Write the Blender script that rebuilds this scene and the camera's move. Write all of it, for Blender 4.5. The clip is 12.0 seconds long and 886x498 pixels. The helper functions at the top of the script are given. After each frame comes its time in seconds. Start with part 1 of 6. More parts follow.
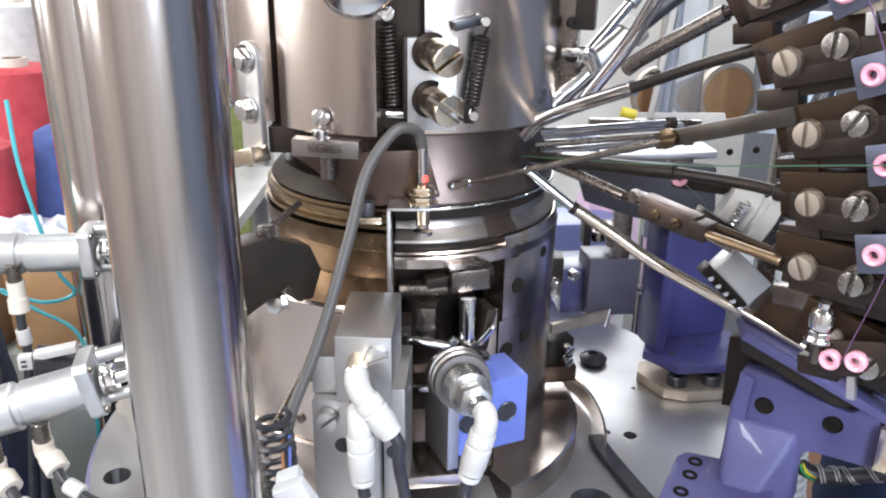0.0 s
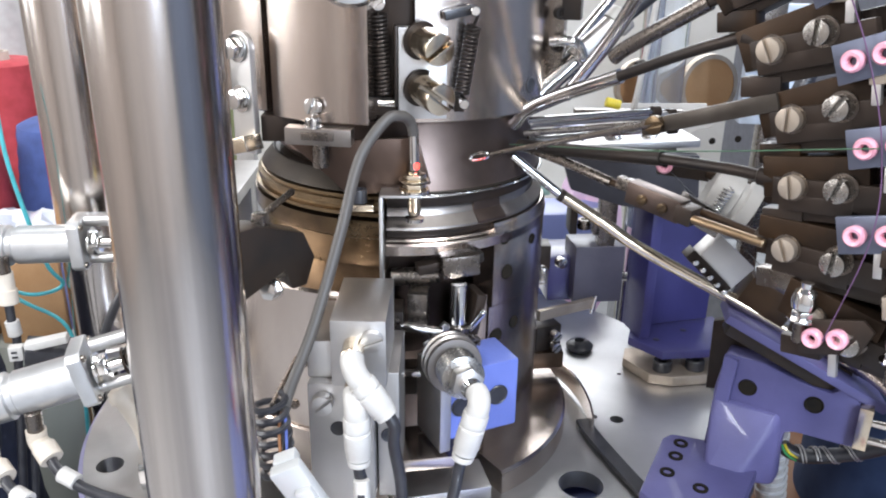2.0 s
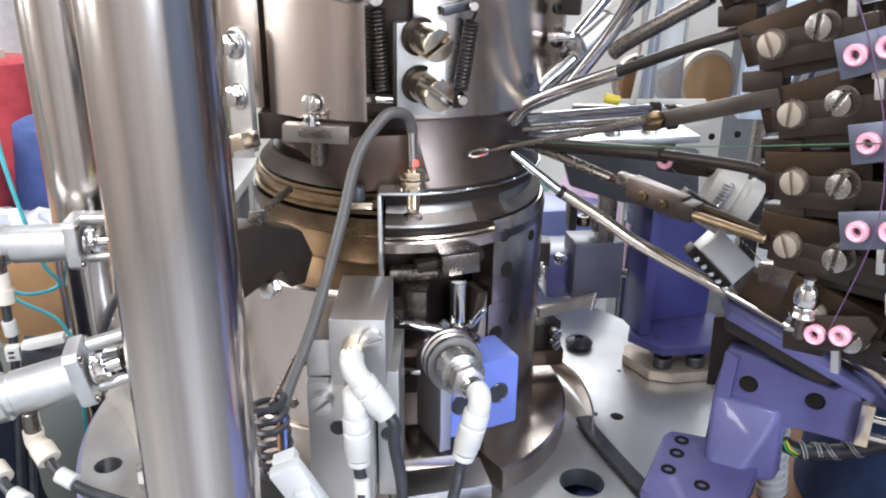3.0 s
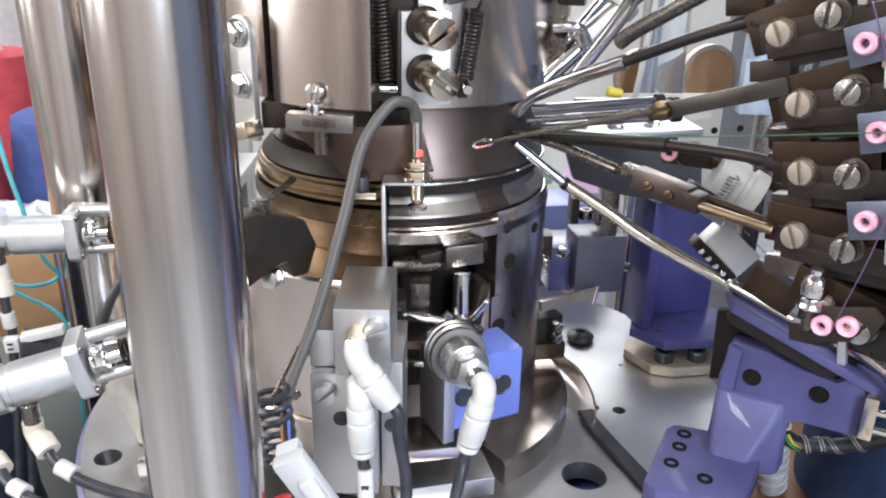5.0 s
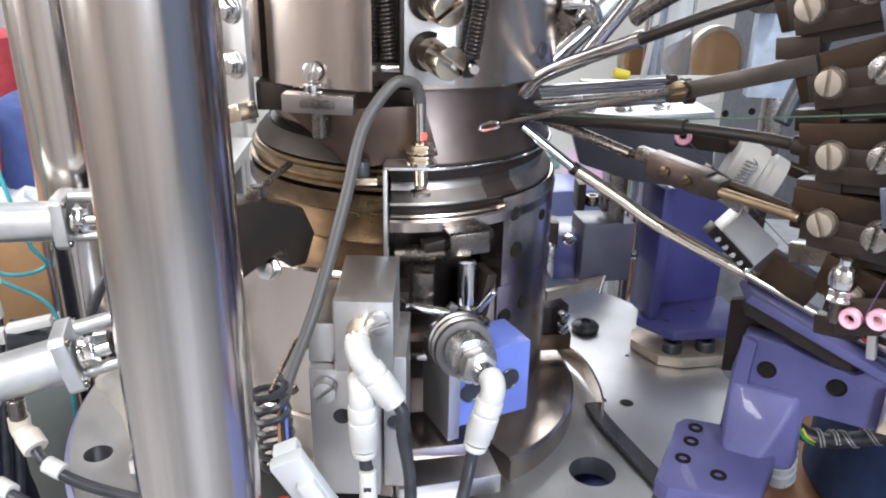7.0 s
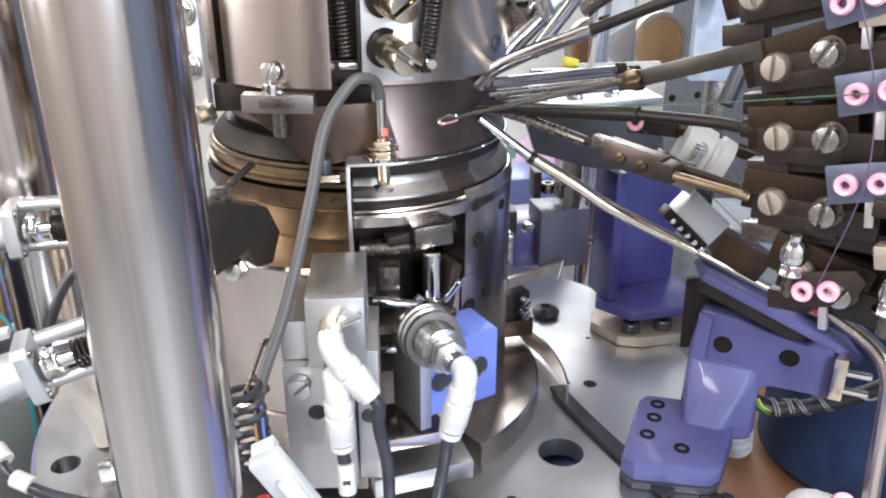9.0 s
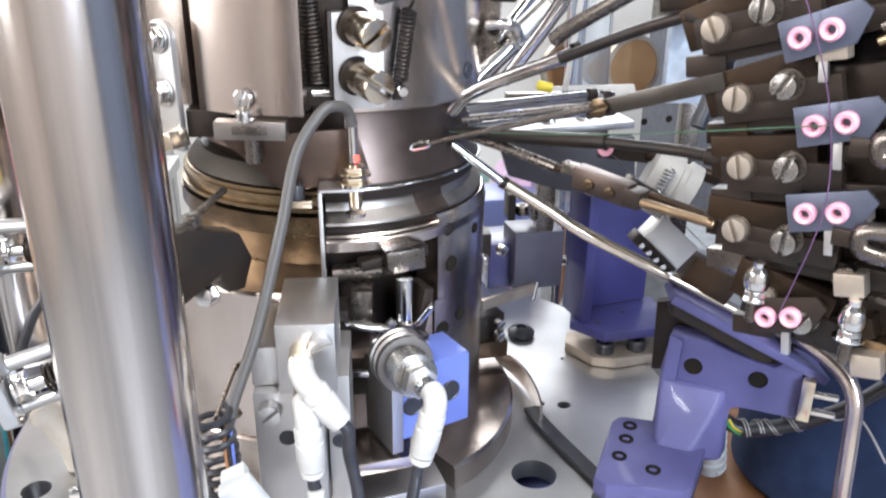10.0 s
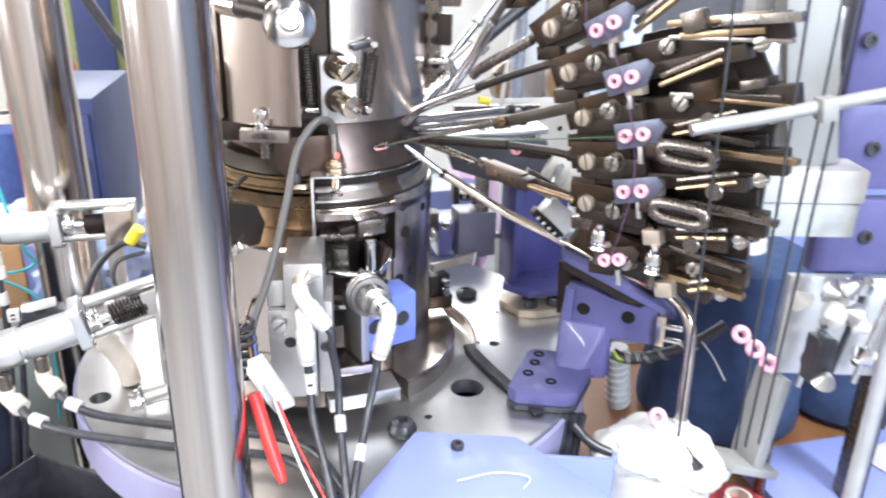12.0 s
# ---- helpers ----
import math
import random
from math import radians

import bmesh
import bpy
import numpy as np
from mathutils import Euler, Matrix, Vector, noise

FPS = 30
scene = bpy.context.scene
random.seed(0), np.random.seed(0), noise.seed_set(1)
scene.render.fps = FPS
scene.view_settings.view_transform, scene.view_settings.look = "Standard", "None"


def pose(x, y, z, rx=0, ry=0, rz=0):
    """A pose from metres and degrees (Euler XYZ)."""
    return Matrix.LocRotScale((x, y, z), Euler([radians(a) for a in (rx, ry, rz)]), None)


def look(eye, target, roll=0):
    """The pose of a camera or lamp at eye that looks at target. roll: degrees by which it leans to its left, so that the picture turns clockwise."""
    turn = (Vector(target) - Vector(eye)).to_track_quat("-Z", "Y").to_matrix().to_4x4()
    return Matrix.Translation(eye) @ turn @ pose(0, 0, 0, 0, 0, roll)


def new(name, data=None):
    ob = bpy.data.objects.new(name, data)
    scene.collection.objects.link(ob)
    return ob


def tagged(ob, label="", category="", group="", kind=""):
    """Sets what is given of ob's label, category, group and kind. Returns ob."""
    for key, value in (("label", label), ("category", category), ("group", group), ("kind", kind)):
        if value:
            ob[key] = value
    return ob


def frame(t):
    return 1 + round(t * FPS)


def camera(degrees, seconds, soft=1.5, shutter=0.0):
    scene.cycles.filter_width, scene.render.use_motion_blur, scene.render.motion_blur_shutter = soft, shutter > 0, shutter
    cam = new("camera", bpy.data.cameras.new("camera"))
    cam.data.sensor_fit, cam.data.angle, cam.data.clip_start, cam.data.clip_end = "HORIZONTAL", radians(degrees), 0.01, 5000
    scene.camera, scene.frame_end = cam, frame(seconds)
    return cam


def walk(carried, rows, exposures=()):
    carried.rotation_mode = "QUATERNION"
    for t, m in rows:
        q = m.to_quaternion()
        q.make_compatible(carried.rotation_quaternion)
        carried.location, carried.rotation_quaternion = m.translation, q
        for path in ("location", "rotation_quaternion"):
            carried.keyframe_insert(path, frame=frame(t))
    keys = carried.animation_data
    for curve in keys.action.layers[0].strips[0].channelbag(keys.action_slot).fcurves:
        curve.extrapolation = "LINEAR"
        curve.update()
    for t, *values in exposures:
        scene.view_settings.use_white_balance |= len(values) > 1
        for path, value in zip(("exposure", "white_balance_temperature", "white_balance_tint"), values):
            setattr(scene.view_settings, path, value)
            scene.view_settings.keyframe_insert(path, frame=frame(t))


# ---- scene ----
cam = camera(58.0, 12.0, soft=2.0, shutter=0.4)
PATH = [
    (0, (0.0000, 0.0000, 1.2000), (0.0000, 0.9350, 0.8454), 0.78),
    (0.5, (-0.0012, -0.0050, 1.2000), (0.0082, 0.9291, 0.8431), 0.88),
    (1, (-0.0034, -0.0099, 1.2001), (0.0186, 0.9246, 0.8448), 0.88),
    (1.5, (-0.0044, -0.0098, 1.1991), (0.0190, 0.9242, 0.8428), 0.98),
    (2, (-0.0054, -0.0088, 1.1981), (0.0173, 0.9238, 0.8378), 0.88),
    (2.5, (-0.0033, -0.0059, 1.1981), (0.0212, 0.9248, 0.8331), 0.57),
    (3, (-0.0063, -0.0057, 1.1972), (0.0193, 0.9254, 0.8334), 0.67),
    (5, (-0.0104, -0.0046, 1.1923), (0.0195, 0.9256, 0.8263), 0.97),
    (5.5, (-0.0143, 0.0006, 1.1894), (0.0204, 0.9283, 0.8177), 1.17),
    (6, (-0.0140, 0.0066, 1.1905), (0.0200, 0.9330, 0.8154), 1.16),
    (6.5, (-0.0159, 0.0127, 1.1885), (0.0189, 0.9365, 0.8074), 1.16),
    (7, (-0.0148, 0.0166, 1.1855), (0.0209, 0.9399, 0.8029), 1.06),
    (7.5, (-0.0128, 0.0176, 1.1844), (0.0288, 0.9400, 0.8006), 0.95),
    (7.7, (-0.0130, 0.0190, 1.1830), (0.0309, 0.9400, 0.7975), 1.0),
    (9.3, (-0.0235, 0.0105, 1.1895), (0.0840, 0.9245, 0.7965), 0.05),
    (9.5, (-0.0189, 0.0108, 1.1886), (0.0938, 0.9257, 0.8011), 0.25),
    (10, (-0.0168, 0.0087, 1.1955), (0.1016, 0.9282, 0.8207), 0.46),
    (10.5, (-0.0136, -0.0035, 1.2184), (0.1076, 0.9340, 0.8921), 0.70),
    (11, (-0.0231, -0.0752, 1.2345), (0.0861, 0.8632, 0.9066), 1.20),
    (11.5, (0.0075, -0.1405, 1.2404), (0.0536, 0.7862, 0.8673), 2.86),
    (12, (-0.0202, -0.1854, 1.2481), (0.1226, 0.7303, 0.8725), 1.17),
]
EXPOSE = [(0.0, 0.25), (3.0, 0.18), (7.5, 0.18), (9.5, 0.44), (10.5, 0.52), (11.5, 0.78), (12.0, 0.72)]
walk(cam, [(t, look(eye, target, roll)) for t, eye, target, roll in PATH], exposures=EXPOSE)

# ---- light ----
AX, AY = -0.022, 0.545          # axis of the knitting head
PLATE = 0.847                   # top of the machine's bed

world = bpy.data.worlds.new("world")
scene.world = world
world.use_nodes = True
world.node_tree.nodes["Background"].inputs[0].default_value = (0.75, 0.85, 1.0, 1)
world.node_tree.nodes["Background"].inputs[1].default_value = 0.4


def area(name, eye, target, sx, sy, watts, colour):
    data = bpy.data.lights.new(name, "AREA")
    data.shape, data.size, data.size_y, data.energy, data.color = "RECTANGLE", sx, sy, watts, colour
    ob = new(name, data)
    ob.matrix_world = look(eye, target)
    return ob


# West daylight from out of view, split into two lamps to streak reflections.
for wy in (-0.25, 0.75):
    area("unseen_window_light", (-2.3, wy, 1.75), (0, 0.5, 1.0), 0.62, 1.5, 22, (1.0, 0.98, 0.97))
# Bluish lamp for an unseen window behind the camera.
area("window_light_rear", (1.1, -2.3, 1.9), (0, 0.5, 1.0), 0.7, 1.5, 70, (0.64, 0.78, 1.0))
# Added fill lamp, out of view, to brighten the bed's far side.
area("north_fill_light", (0.2, 2.96, 1.95), (0.2, 0.5, 1.3), 2.6, 1.1, 62, (0.97, 0.98, 1.0))
# Added overhead fills; the front pair mainly lights the south wall.
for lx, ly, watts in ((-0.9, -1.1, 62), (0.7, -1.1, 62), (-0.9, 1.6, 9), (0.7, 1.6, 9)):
    area("overhead_fill_light", (lx, ly, 2.86), (lx, ly + 0.001, 0), 0.16, 1.4, watts, (0.95, 0.97, 1.0))


# ---- materials ----
def shader(name, colour, rough=0.5, metal=0.0):
    m = bpy.data.materials.new(name)
    m.use_nodes = True
    p = m.node_tree.nodes["Principled BSDF"]
    p.inputs["Base Color"].default_value = (*colour, 1)
    p.inputs["Roughness"].default_value = rough
    p.inputs["Metallic"].default_value = metal
    return m, m.node_tree, p


def surface(name, colour, rough=0.5, metal=0.0, other=None, scale=60.0, stretch=(1, 1, 1), spread=0.12, bump=0.05, fine=900.0, coat=0.0, drawn=False):
    """Base colour that wanders to `other` in patches, with fine grain in roughness and relief."""
    m, t, p = shader(name, colour, rough, metal)
    n, l = t.nodes, t.links
    if other is None:
        other = tuple(c * 0.72 for c in colour)
    at = n.new("ShaderNodeTexCoord")
    mp = n.new("ShaderNodeMapping")
    mp.inputs["Scale"].default_value = stretch
    l.new(at.outputs["Object"], mp.inputs["Vector"])
    big = n.new("ShaderNodeTexNoise")
    big.inputs["Scale"].default_value, big.inputs["Detail"].default_value = scale, 5
    small = n.new("ShaderNodeTexNoise")
    small.inputs["Scale"].default_value, small.inputs["Detail"].default_value = fine, 3
    l.new(mp.outputs["Vector"] if drawn else at.outputs["Object"], big.inputs["Vector"])
    l.new(mp.outputs["Vector"], small.inputs["Vector"])
    ramp = n.new("ShaderNodeValToRGB")
    ramp.color_ramp.elements[0].position, ramp.color_ramp.elements[1].position = 0.35, 0.7
    ramp.color_ramp.elements[0].color = (*colour, 1)
    ramp.color_ramp.elements[1].color = (*other, 1)
    l.new(big.outputs["Fac"], ramp.inputs["Fac"])
    l.new(ramp.outputs["Color"], p.inputs["Base Color"])
    mix = n.new("ShaderNodeMath")
    mix.operation = "MULTIPLY_ADD"
    mix.inputs[1].default_value, mix.inputs[2].default_value = spread * 2, rough - spread
    add = n.new("ShaderNodeMath")
    add.operation = "MULTIPLY_ADD"
    add.inputs[1].default_value = 0.5
    half = n.new("ShaderNodeMath")
    half.operation = "MULTIPLY"
    half.inputs[1].default_value = 0.5
    l.new(big.outputs["Fac"], half.inputs[0])
    l.new(small.outputs["Fac"], add.inputs[0])
    l.new(half.outputs[0], add.inputs[2])
    l.new(add.outputs[0], mix.inputs[0])
    l.new(mix.outputs[0], p.inputs["Roughness"])
    b = n.new("ShaderNodeBump")
    b.inputs["Strength"].default_value, b.inputs["Distance"].default_value = bump, 0.001
    l.new(small.outputs["Fac"], b.inputs["Height"])
    l.new(b.outputs["Normal"], p.inputs["Normal"])
    p.inputs["Coat Weight"].default_value = coat
    return m


STEEL = surface("turned_steel", (0.67, 0.585, 0.525), 0.23, 1.0, (0.48, 0.41, 0.365), 30, (1, 1, 0.15), 0.07, 0.05, 420, drawn=True)
GROUND = surface("ground_steel", (0.60, 0.58, 0.56), 0.40, 1.0, (0.5, 0.49, 0.48), 22, (1, 1, 1), 0.10, 0.10, 700)
PLATED = surface("bed_steel", (0.57, 0.565, 0.56), 0.37, 1.0, (0.38, 0.38, 0.38), 9, (1, 1, 1), 0.10, 0.08, 500)
# Vertical streaks in the base colour stand in for reflections on the columns.
POLISH = surface("reflection_streaked_column", (0.66, 0.60, 0.55), 0.17, 1.0, (0.38, 0.34, 0.32), 75, (1, 1, 0.012), 0.05, 0.05, 420, drawn=True)
CHROME = surface("chrome", (0.74, 0.73, 0.72), 0.13, 1.0, (0.62, 0.60, 0.57), 60, (1, 1, 1), 0.06, 0.02, 600)
BRASSY = surface("warm_chrome", (0.72, 0.62, 0.48), 0.2, 1.0, (0.6, 0.5, 0.38), 60, (1, 1, 1), 0.06, 0.02, 600)
BRONZE = surface("oiled_bronze", (0.19, 0.135, 0.08), 0.30, 1.0, (0.085, 0.06, 0.04), 40, (1, 1, 1), 0.14, 0.1, 500)
DARK = surface("blackened_steel", (0.026, 0.022, 0.020), 0.36, 0.45, (0.042, 0.029, 0.022), 35, (1, 1, 1), 0.12, 0.04, 300)
BROWN = surface("browned_steel", (0.048, 0.027, 0.014), 0.36, 0.5, (0.014, 0.010, 0.008), 34, (1, 1, 1), 0.12, 0.05, 300)
GREY = surface("oiled_grey_steel", (0.20, 0.175, 0.155), 0.27, 0.95, (0.13, 0.11, 0.095), 30, (1, 1, 1), 0.10, 0.03, 300)
SMOKE = surface("smoked_steel", (0.155, 0.115, 0.098), 0.36, 0.95, (0.088, 0.066, 0.056), 26, (1, 1, 1), 0.07, 0.015, 200)
PURPLE = surface("purple_enamel", (0.090, 0.086, 0.200), 0.46, 0.0, (0.070, 0.066, 0.160), 30, (1, 1, 1), 0.10, 0.16, 420, 0.08)
DEEP = surface("deep_purple_enamel", (0.050, 0.048, 0.170), 0.36, 0.0, (0.040, 0.038, 0.135), 30, (1, 1, 1), 0.10, 0.12, 420, 0.25)
SLATE = surface("slate_enamel", (0.085, 0.082, 0.115), 0.38, 0.1, (0.06, 0.058, 0.085), 30, (1, 1, 1), 0.10, 0.10, 420, 0.1)
BLUE = surface("blue_enamel", (0.12, 0.165, 0.47), 0.36, 0.0, (0.10, 0.135, 0.39), 30, (1, 1, 1), 0.10, 0.14, 420, 0.25)
LILAC = surface("light_blue_sheet", (0.22, 0.26, 0.53), 0.42, 0.0, (0.195, 0.235, 0.48), 12, (1, 1, 1), 0.10, 0.06, 420, 0.1)
WHITE = surface("white_plastic", (0.50, 0.485, 0.46), 0.40, 0.0, (0.43, 0.41, 0.385), 60, (1, 1, 1), 0.08, 0.03, 500)
CREAM = surface("cream_plastic", (0.60, 0.54, 0.46), 0.42, 0.0, (0.53, 0.46, 0.38), 60, (1, 1, 1), 0.08, 0.03, 500)
PINK = surface("pink_ceramic", (0.74, 0.38, 0.45), 0.24, 0.0, (0.66, 0.28, 0.37), 90, (1, 1, 1), 0.06, 0.02, 500, 0.4)
BLACK = surface("black_rubber", (0.018, 0.018, 0.022), 0.33, 0.0, (0.035, 0.035, 0.04), 90, (1, 1, 1), 0.10, 0.05, 900)
CABLE = surface("grey_cable_sheath", (0.080, 0.073, 0.066), 0.46, 0.0, (0.08, 0.072, 0.066), 90, (1, 1, 1), 0.08, 0.04, 900)
NAVY = surface("dark_blue_yarn", (0.035, 0.065, 0.15), 0.8, 0.0, (0.024, 0.045, 0.11), 60, (1, 1, 30), 0.08, 0.5, 300)
INDIGO = surface("blue_yarn", (0.05, 0.088, 0.27), 0.8, 0.0, (0.036, 0.062, 0.19), 60, (1, 1, 30), 0.08, 0.5, 300)
RED = surface("red_yarn", (0.52, 0.06, 0.075), 0.8, 0.0, (0.40, 0.04, 0.05), 60, (1, 1, 30), 0.08, 0.5, 300)
PALE = surface("white_yarn", (0.58, 0.57, 0.55), 0.8, 0.0, (0.49, 0.475, 0.46), 60, (1, 1, 30), 0.08, 0.5, 300)
ROUGE = surface("red_plastic", (0.65, 0.035, 0.03), 0.34, 0.0, (0.55, 0.03, 0.03), 60, (1, 1, 1), 0.08, 0.03, 500)
TEAL = surface("teal_tube", (0.06, 0.38, 0.42), 0.4, 0.0, None, 60)
YELLOW = surface("yellow_plastic", (0.75, 0.60, 0.04), 0.4, 0.0, None, 60)
ALU = surface("cast_aluminium", (0.68, 0.68, 0.68), 0.38, 0.9, (0.54, 0.54, 0.54), 40, (1, 1, 1), 0.10, 0.12, 700)
CARDB = surface("brown_cardboard", (0.36, 0.21, 0.10), 0.8, 0.0, (0.30, 0.16, 0.07), 30, (1, 1, 1), 0.06, 0.2, 300)
WALLP = surface("white_painted_brick", (0.80, 0.78, 0.74), 0.75, 0.0, (0.72, 0.69, 0.64), 7, (1, 1, 1), 0.08, 0.4, 120)
# Floor and side-wall tones are chosen for what the steel reflects.
FLOORM = surface("grey_concrete", (0.30, 0.305, 0.315), 0.55, 0.0, (0.235, 0.24, 0.25), 4, (1, 1, 1), 0.12, 0.3, 90)
SOUTHP = surface("south_wall_bounce_tone", (0.60, 0.56, 0.53), 0.6, 0.0, (0.52, 0.49, 0.47), 5, (1, 1, 1), 0.08, 0.2, 90)
EASTP = surface("east_wall_bounce_tone", (0.17, 0.21, 0.29), 0.6, 0.0, (0.14, 0.175, 0.25), 5, (1, 1, 1), 0.08, 0.2, 90)
GREENISH = surface("grey_green_wall_paint", (0.30, 0.31, 0.28), 0.7, 0.0, (0.26, 0.27, 0.24), 5, (1, 1, 1), 0.08, 0.2, 90)
# West wall tone, warmed for its reflection in the left shell.
WESTP = surface("west_wall_bounce_tone", (0.42, 0.36, 0.32), 0.7, 0.0, (0.36, 0.31, 0.275), 5, (1, 1, 1), 0.08, 0.2, 90)
# Ceiling tone kept dark so the near bed reflects less light.
CEILP = surface("dimmed_ceiling_tone", (0.16, 0.16, 0.165), 0.8, 0.0, (0.12, 0.12, 0.125), 5, (1, 1, 1), 0.08, 0.2, 90)
BEAMP = surface("pale_grey_beam_paint", (0.27, 0.27, 0.26), 0.45, 0.1, (0.23, 0.23, 0.22), 20)
RIMP = surface("lilac_rim_paint", (0.25, 0.24, 0.36), 0.42, 0.0, (0.21, 0.20, 0.31), 14, (1, 1, 1), 0.1, 0.06, 420)
SCREWM = surface("worn_screw_steel", (0.46, 0.44, 0.41), 0.26, 1.0, (0.30, 0.28, 0.26), 120, (1, 1, 1), 0.1, 0.08, 600)
# Near-black colour that stands in for the shade inside holes.
HOLESHADE = surface("hole_shade", (0.012, 0.011, 0.010), 0.85, 0.0, (0.02, 0.016, 0.012), 90)
TANST = surface("bare_tan_steel", (0.47, 0.40, 0.33), 0.48, 0.8, (0.36, 0.30, 0.24), 50, (1, 1, 1), 0.1, 0.12, 500)
CHARCOAL = surface("charcoal_enamel", (0.045, 0.045, 0.055), 0.42, 0.1, (0.03, 0.03, 0.037), 30, (1, 1, 1), 0.1, 0.08, 400)
COPPERY = surface("dull_copper_steel", (0.40, 0.29, 0.18), 0.32, 1.0, (0.26, 0.18, 0.11), 60, (1, 1, 1), 0.1, 0.05, 500)
BANDS = surface("worn_bronze_bands", (0.30, 0.215, 0.125), 0.30, 1.0, (0.13, 0.095, 0.06), 45, (1, 1, 6), 0.14, 0.1, 500)
BANDD = surface("oiled_needle_bed", (0.034, 0.026, 0.019), 0.48, 0.5, (0.020, 0.015, 0.011), 40, (1, 1, 1), 0.12, 0.1, 500)
GUARDM = surface("oiled_guard_steel", (0.125, 0.086, 0.068), 0.33, 0.9, (0.078, 0.053, 0.042), 26, (1, 1, 1), 0.08, 0.03, 200)
CAMST = surface("dull_cam_steel", (0.36, 0.325, 0.30), 0.34, 1.0, (0.22, 0.195, 0.175), 30, (1, 1, 1), 0.1, 0.05, 400)
FILM = surface("wrinkled_clear_film", (0.78, 0.80, 0.84), 0.2, 0.0, (0.62, 0.64, 0.72), 50, (1, 1, 1), 0.12, 0.8, 90, 0.3)
TILE = surface("brown_wood_board", (0.30, 0.14, 0.06), 0.5, 0.0, (0.22, 0.09, 0.04), 20, (1, 8, 1), 0.1, 0.2, 200)


# Low specular keeps the painted hole shade dark.
HOLESHADE.node_tree.nodes["Principled BSDF"].inputs["Specular IOR Level"].default_value = 0.05
for _m in (DARK, BROWN, PURPLE, BANDD):
    _m.node_tree.nodes["Principled BSDF"].inputs["Specular IOR Level"].default_value = 0.28


def glowing(name, colour, power):
    m, t, p = shader(name, colour, 0.3)
    p.inputs["Emission Color"].default_value = (*colour, 1)
    p.inputs["Emission Strength"].default_value = power
    return m


# Glow for the added panes and tubes, which are never in view.
FILLGLOW = glowing("fill_pane_glow", (0.86, 0.92, 1.0), 1.0)
LED = glowing("red_led", (1.0, 0.04, 0.03), 5.0)
CLEAR, _t, _p = shader("clear_plastic", (0.85, 0.90, 0.97), 0.06)
_p.inputs["Transmission Weight"].default_value = 0.9
HAZY, _t, _p = shader("hazy_white_plastic", (0.74, 0.74, 0.72), 0.34)
_p.inputs["Transmission Weight"].default_value = 0.25


# ---- shapes ----
def box(c, s, rot=(0, 0, 0), bevel=0.0006):
    bm = bmesh.new()
    bmesh.ops.create_cube(bm, size=1)
    bmesh.ops.scale(bm, vec=s, verts=bm.verts)
    if bevel:
        bmesh.ops.bevel(bm, geom=list(bm.edges), offset=min(bevel, min(s) * 0.3), segments=2, affect="EDGES", profile=0.6)
    bm.transform(pose(*c, *rot))
    return bm


def lathe(profile, c=(0, 0, 0), way=(0, 0, 1), seg=32, a0=0.0, a1=360.0):
    """A turned solid: (radius, height) pairs round an axis from c along way; a sector when a0..a1 is less than a turn."""
    bm = bmesh.new()
    full = abs(a1 - a0) >= 359.9
    count = seg if full else seg + 1
    rings = []
    for i in range(count):
        a = radians(a0 + (a1 - a0) * i / seg)
        rings.append([bm.verts.new((r * math.cos(a), r * math.sin(a), h)) for r, h in profile])
    k = len(profile)
    for i in range(seg):
        p, q = rings[i], rings[(i + 1) % count]
        for j in range(k - 1):
            bm.faces.new((p[j], q[j], q[j + 1], p[j + 1]))
    if not full:
        for ring in (rings[0], rings[-1]):
            if k > 2:
                bm.faces.new(ring)
    bmesh.ops.remove_doubles(bm, verts=bm.verts, dist=1e-6)
    bmesh.ops.recalc_face_normals(bm, faces=bm.faces)
    m = Vector(way).normalized().to_track_quat("Z", "Y").to_matrix().to_4x4()
    if tuple(way) == (0, 0, 1):
        m = Matrix.Identity(4)
    bm.transform(Matrix.Translation(c) @ m)
    return bm


def rod(p, q, r, r2=None, seg=16, edge=0.0005):
    p, q = Vector(p), Vector(q)
    h = (q - p).length
    r2 = r if r2 is None else r2
    e = min(edge, h * 0.2, r * 0.4, r2 * 0.4)
    return lathe([(0, 0), (r - e, 0), (r, e), (r2, h - e), (r2 - e, h), (0, h)], p, (q - p), seg)


def smooth(points, steps=6):
    ps = [Vector(p) for p in points]
    ps = [2 * ps[0] - ps[1]] + ps + [2 * ps[-1] - ps[-2]]
    out = []
    for i in range(1, len(ps) - 2):
        a, b, c, d = ps[i - 1:i + 3]
        for k in range(steps):
            t = k / steps
            out.append(0.5 * (2 * b + (c - a) * t + (2 * a - 5 * b + 4 * c - d) * t * t + (3 * b - a - 3 * c + d) * t ** 3))
    return out + [ps[-2]]


def sweep(path, r, seg=10, closed_ends=True):
    bm = bmesh.new()
    path = [Vector(p) for p in path]
    side = None
    rings = []
    for i, p in enumerate(path):
        way = (path[min(i + 1, len(path) - 1)] - path[max(i - 1, 0)]).normalized()
        if side is None:
            side = way.orthogonal().normalized()
        side = (side - way * side.dot(way)).normalized()
        up = way.cross(side)
        rings.append([bm.verts.new(p + side * r * math.cos(2 * math.pi * k / seg) + up * r * math.sin(2 * math.pi * k / seg)) for k in range(seg)])
    for a, b in zip(rings, rings[1:]):
        for k in range(seg):
            bm.faces.new((a[k], a[(k + 1) % seg], b[(k + 1) % seg], b[k]))
    if closed_ends:
        bm.faces.new(rings[0][::-1])
        bm.faces.new(rings[-1])
    return bm


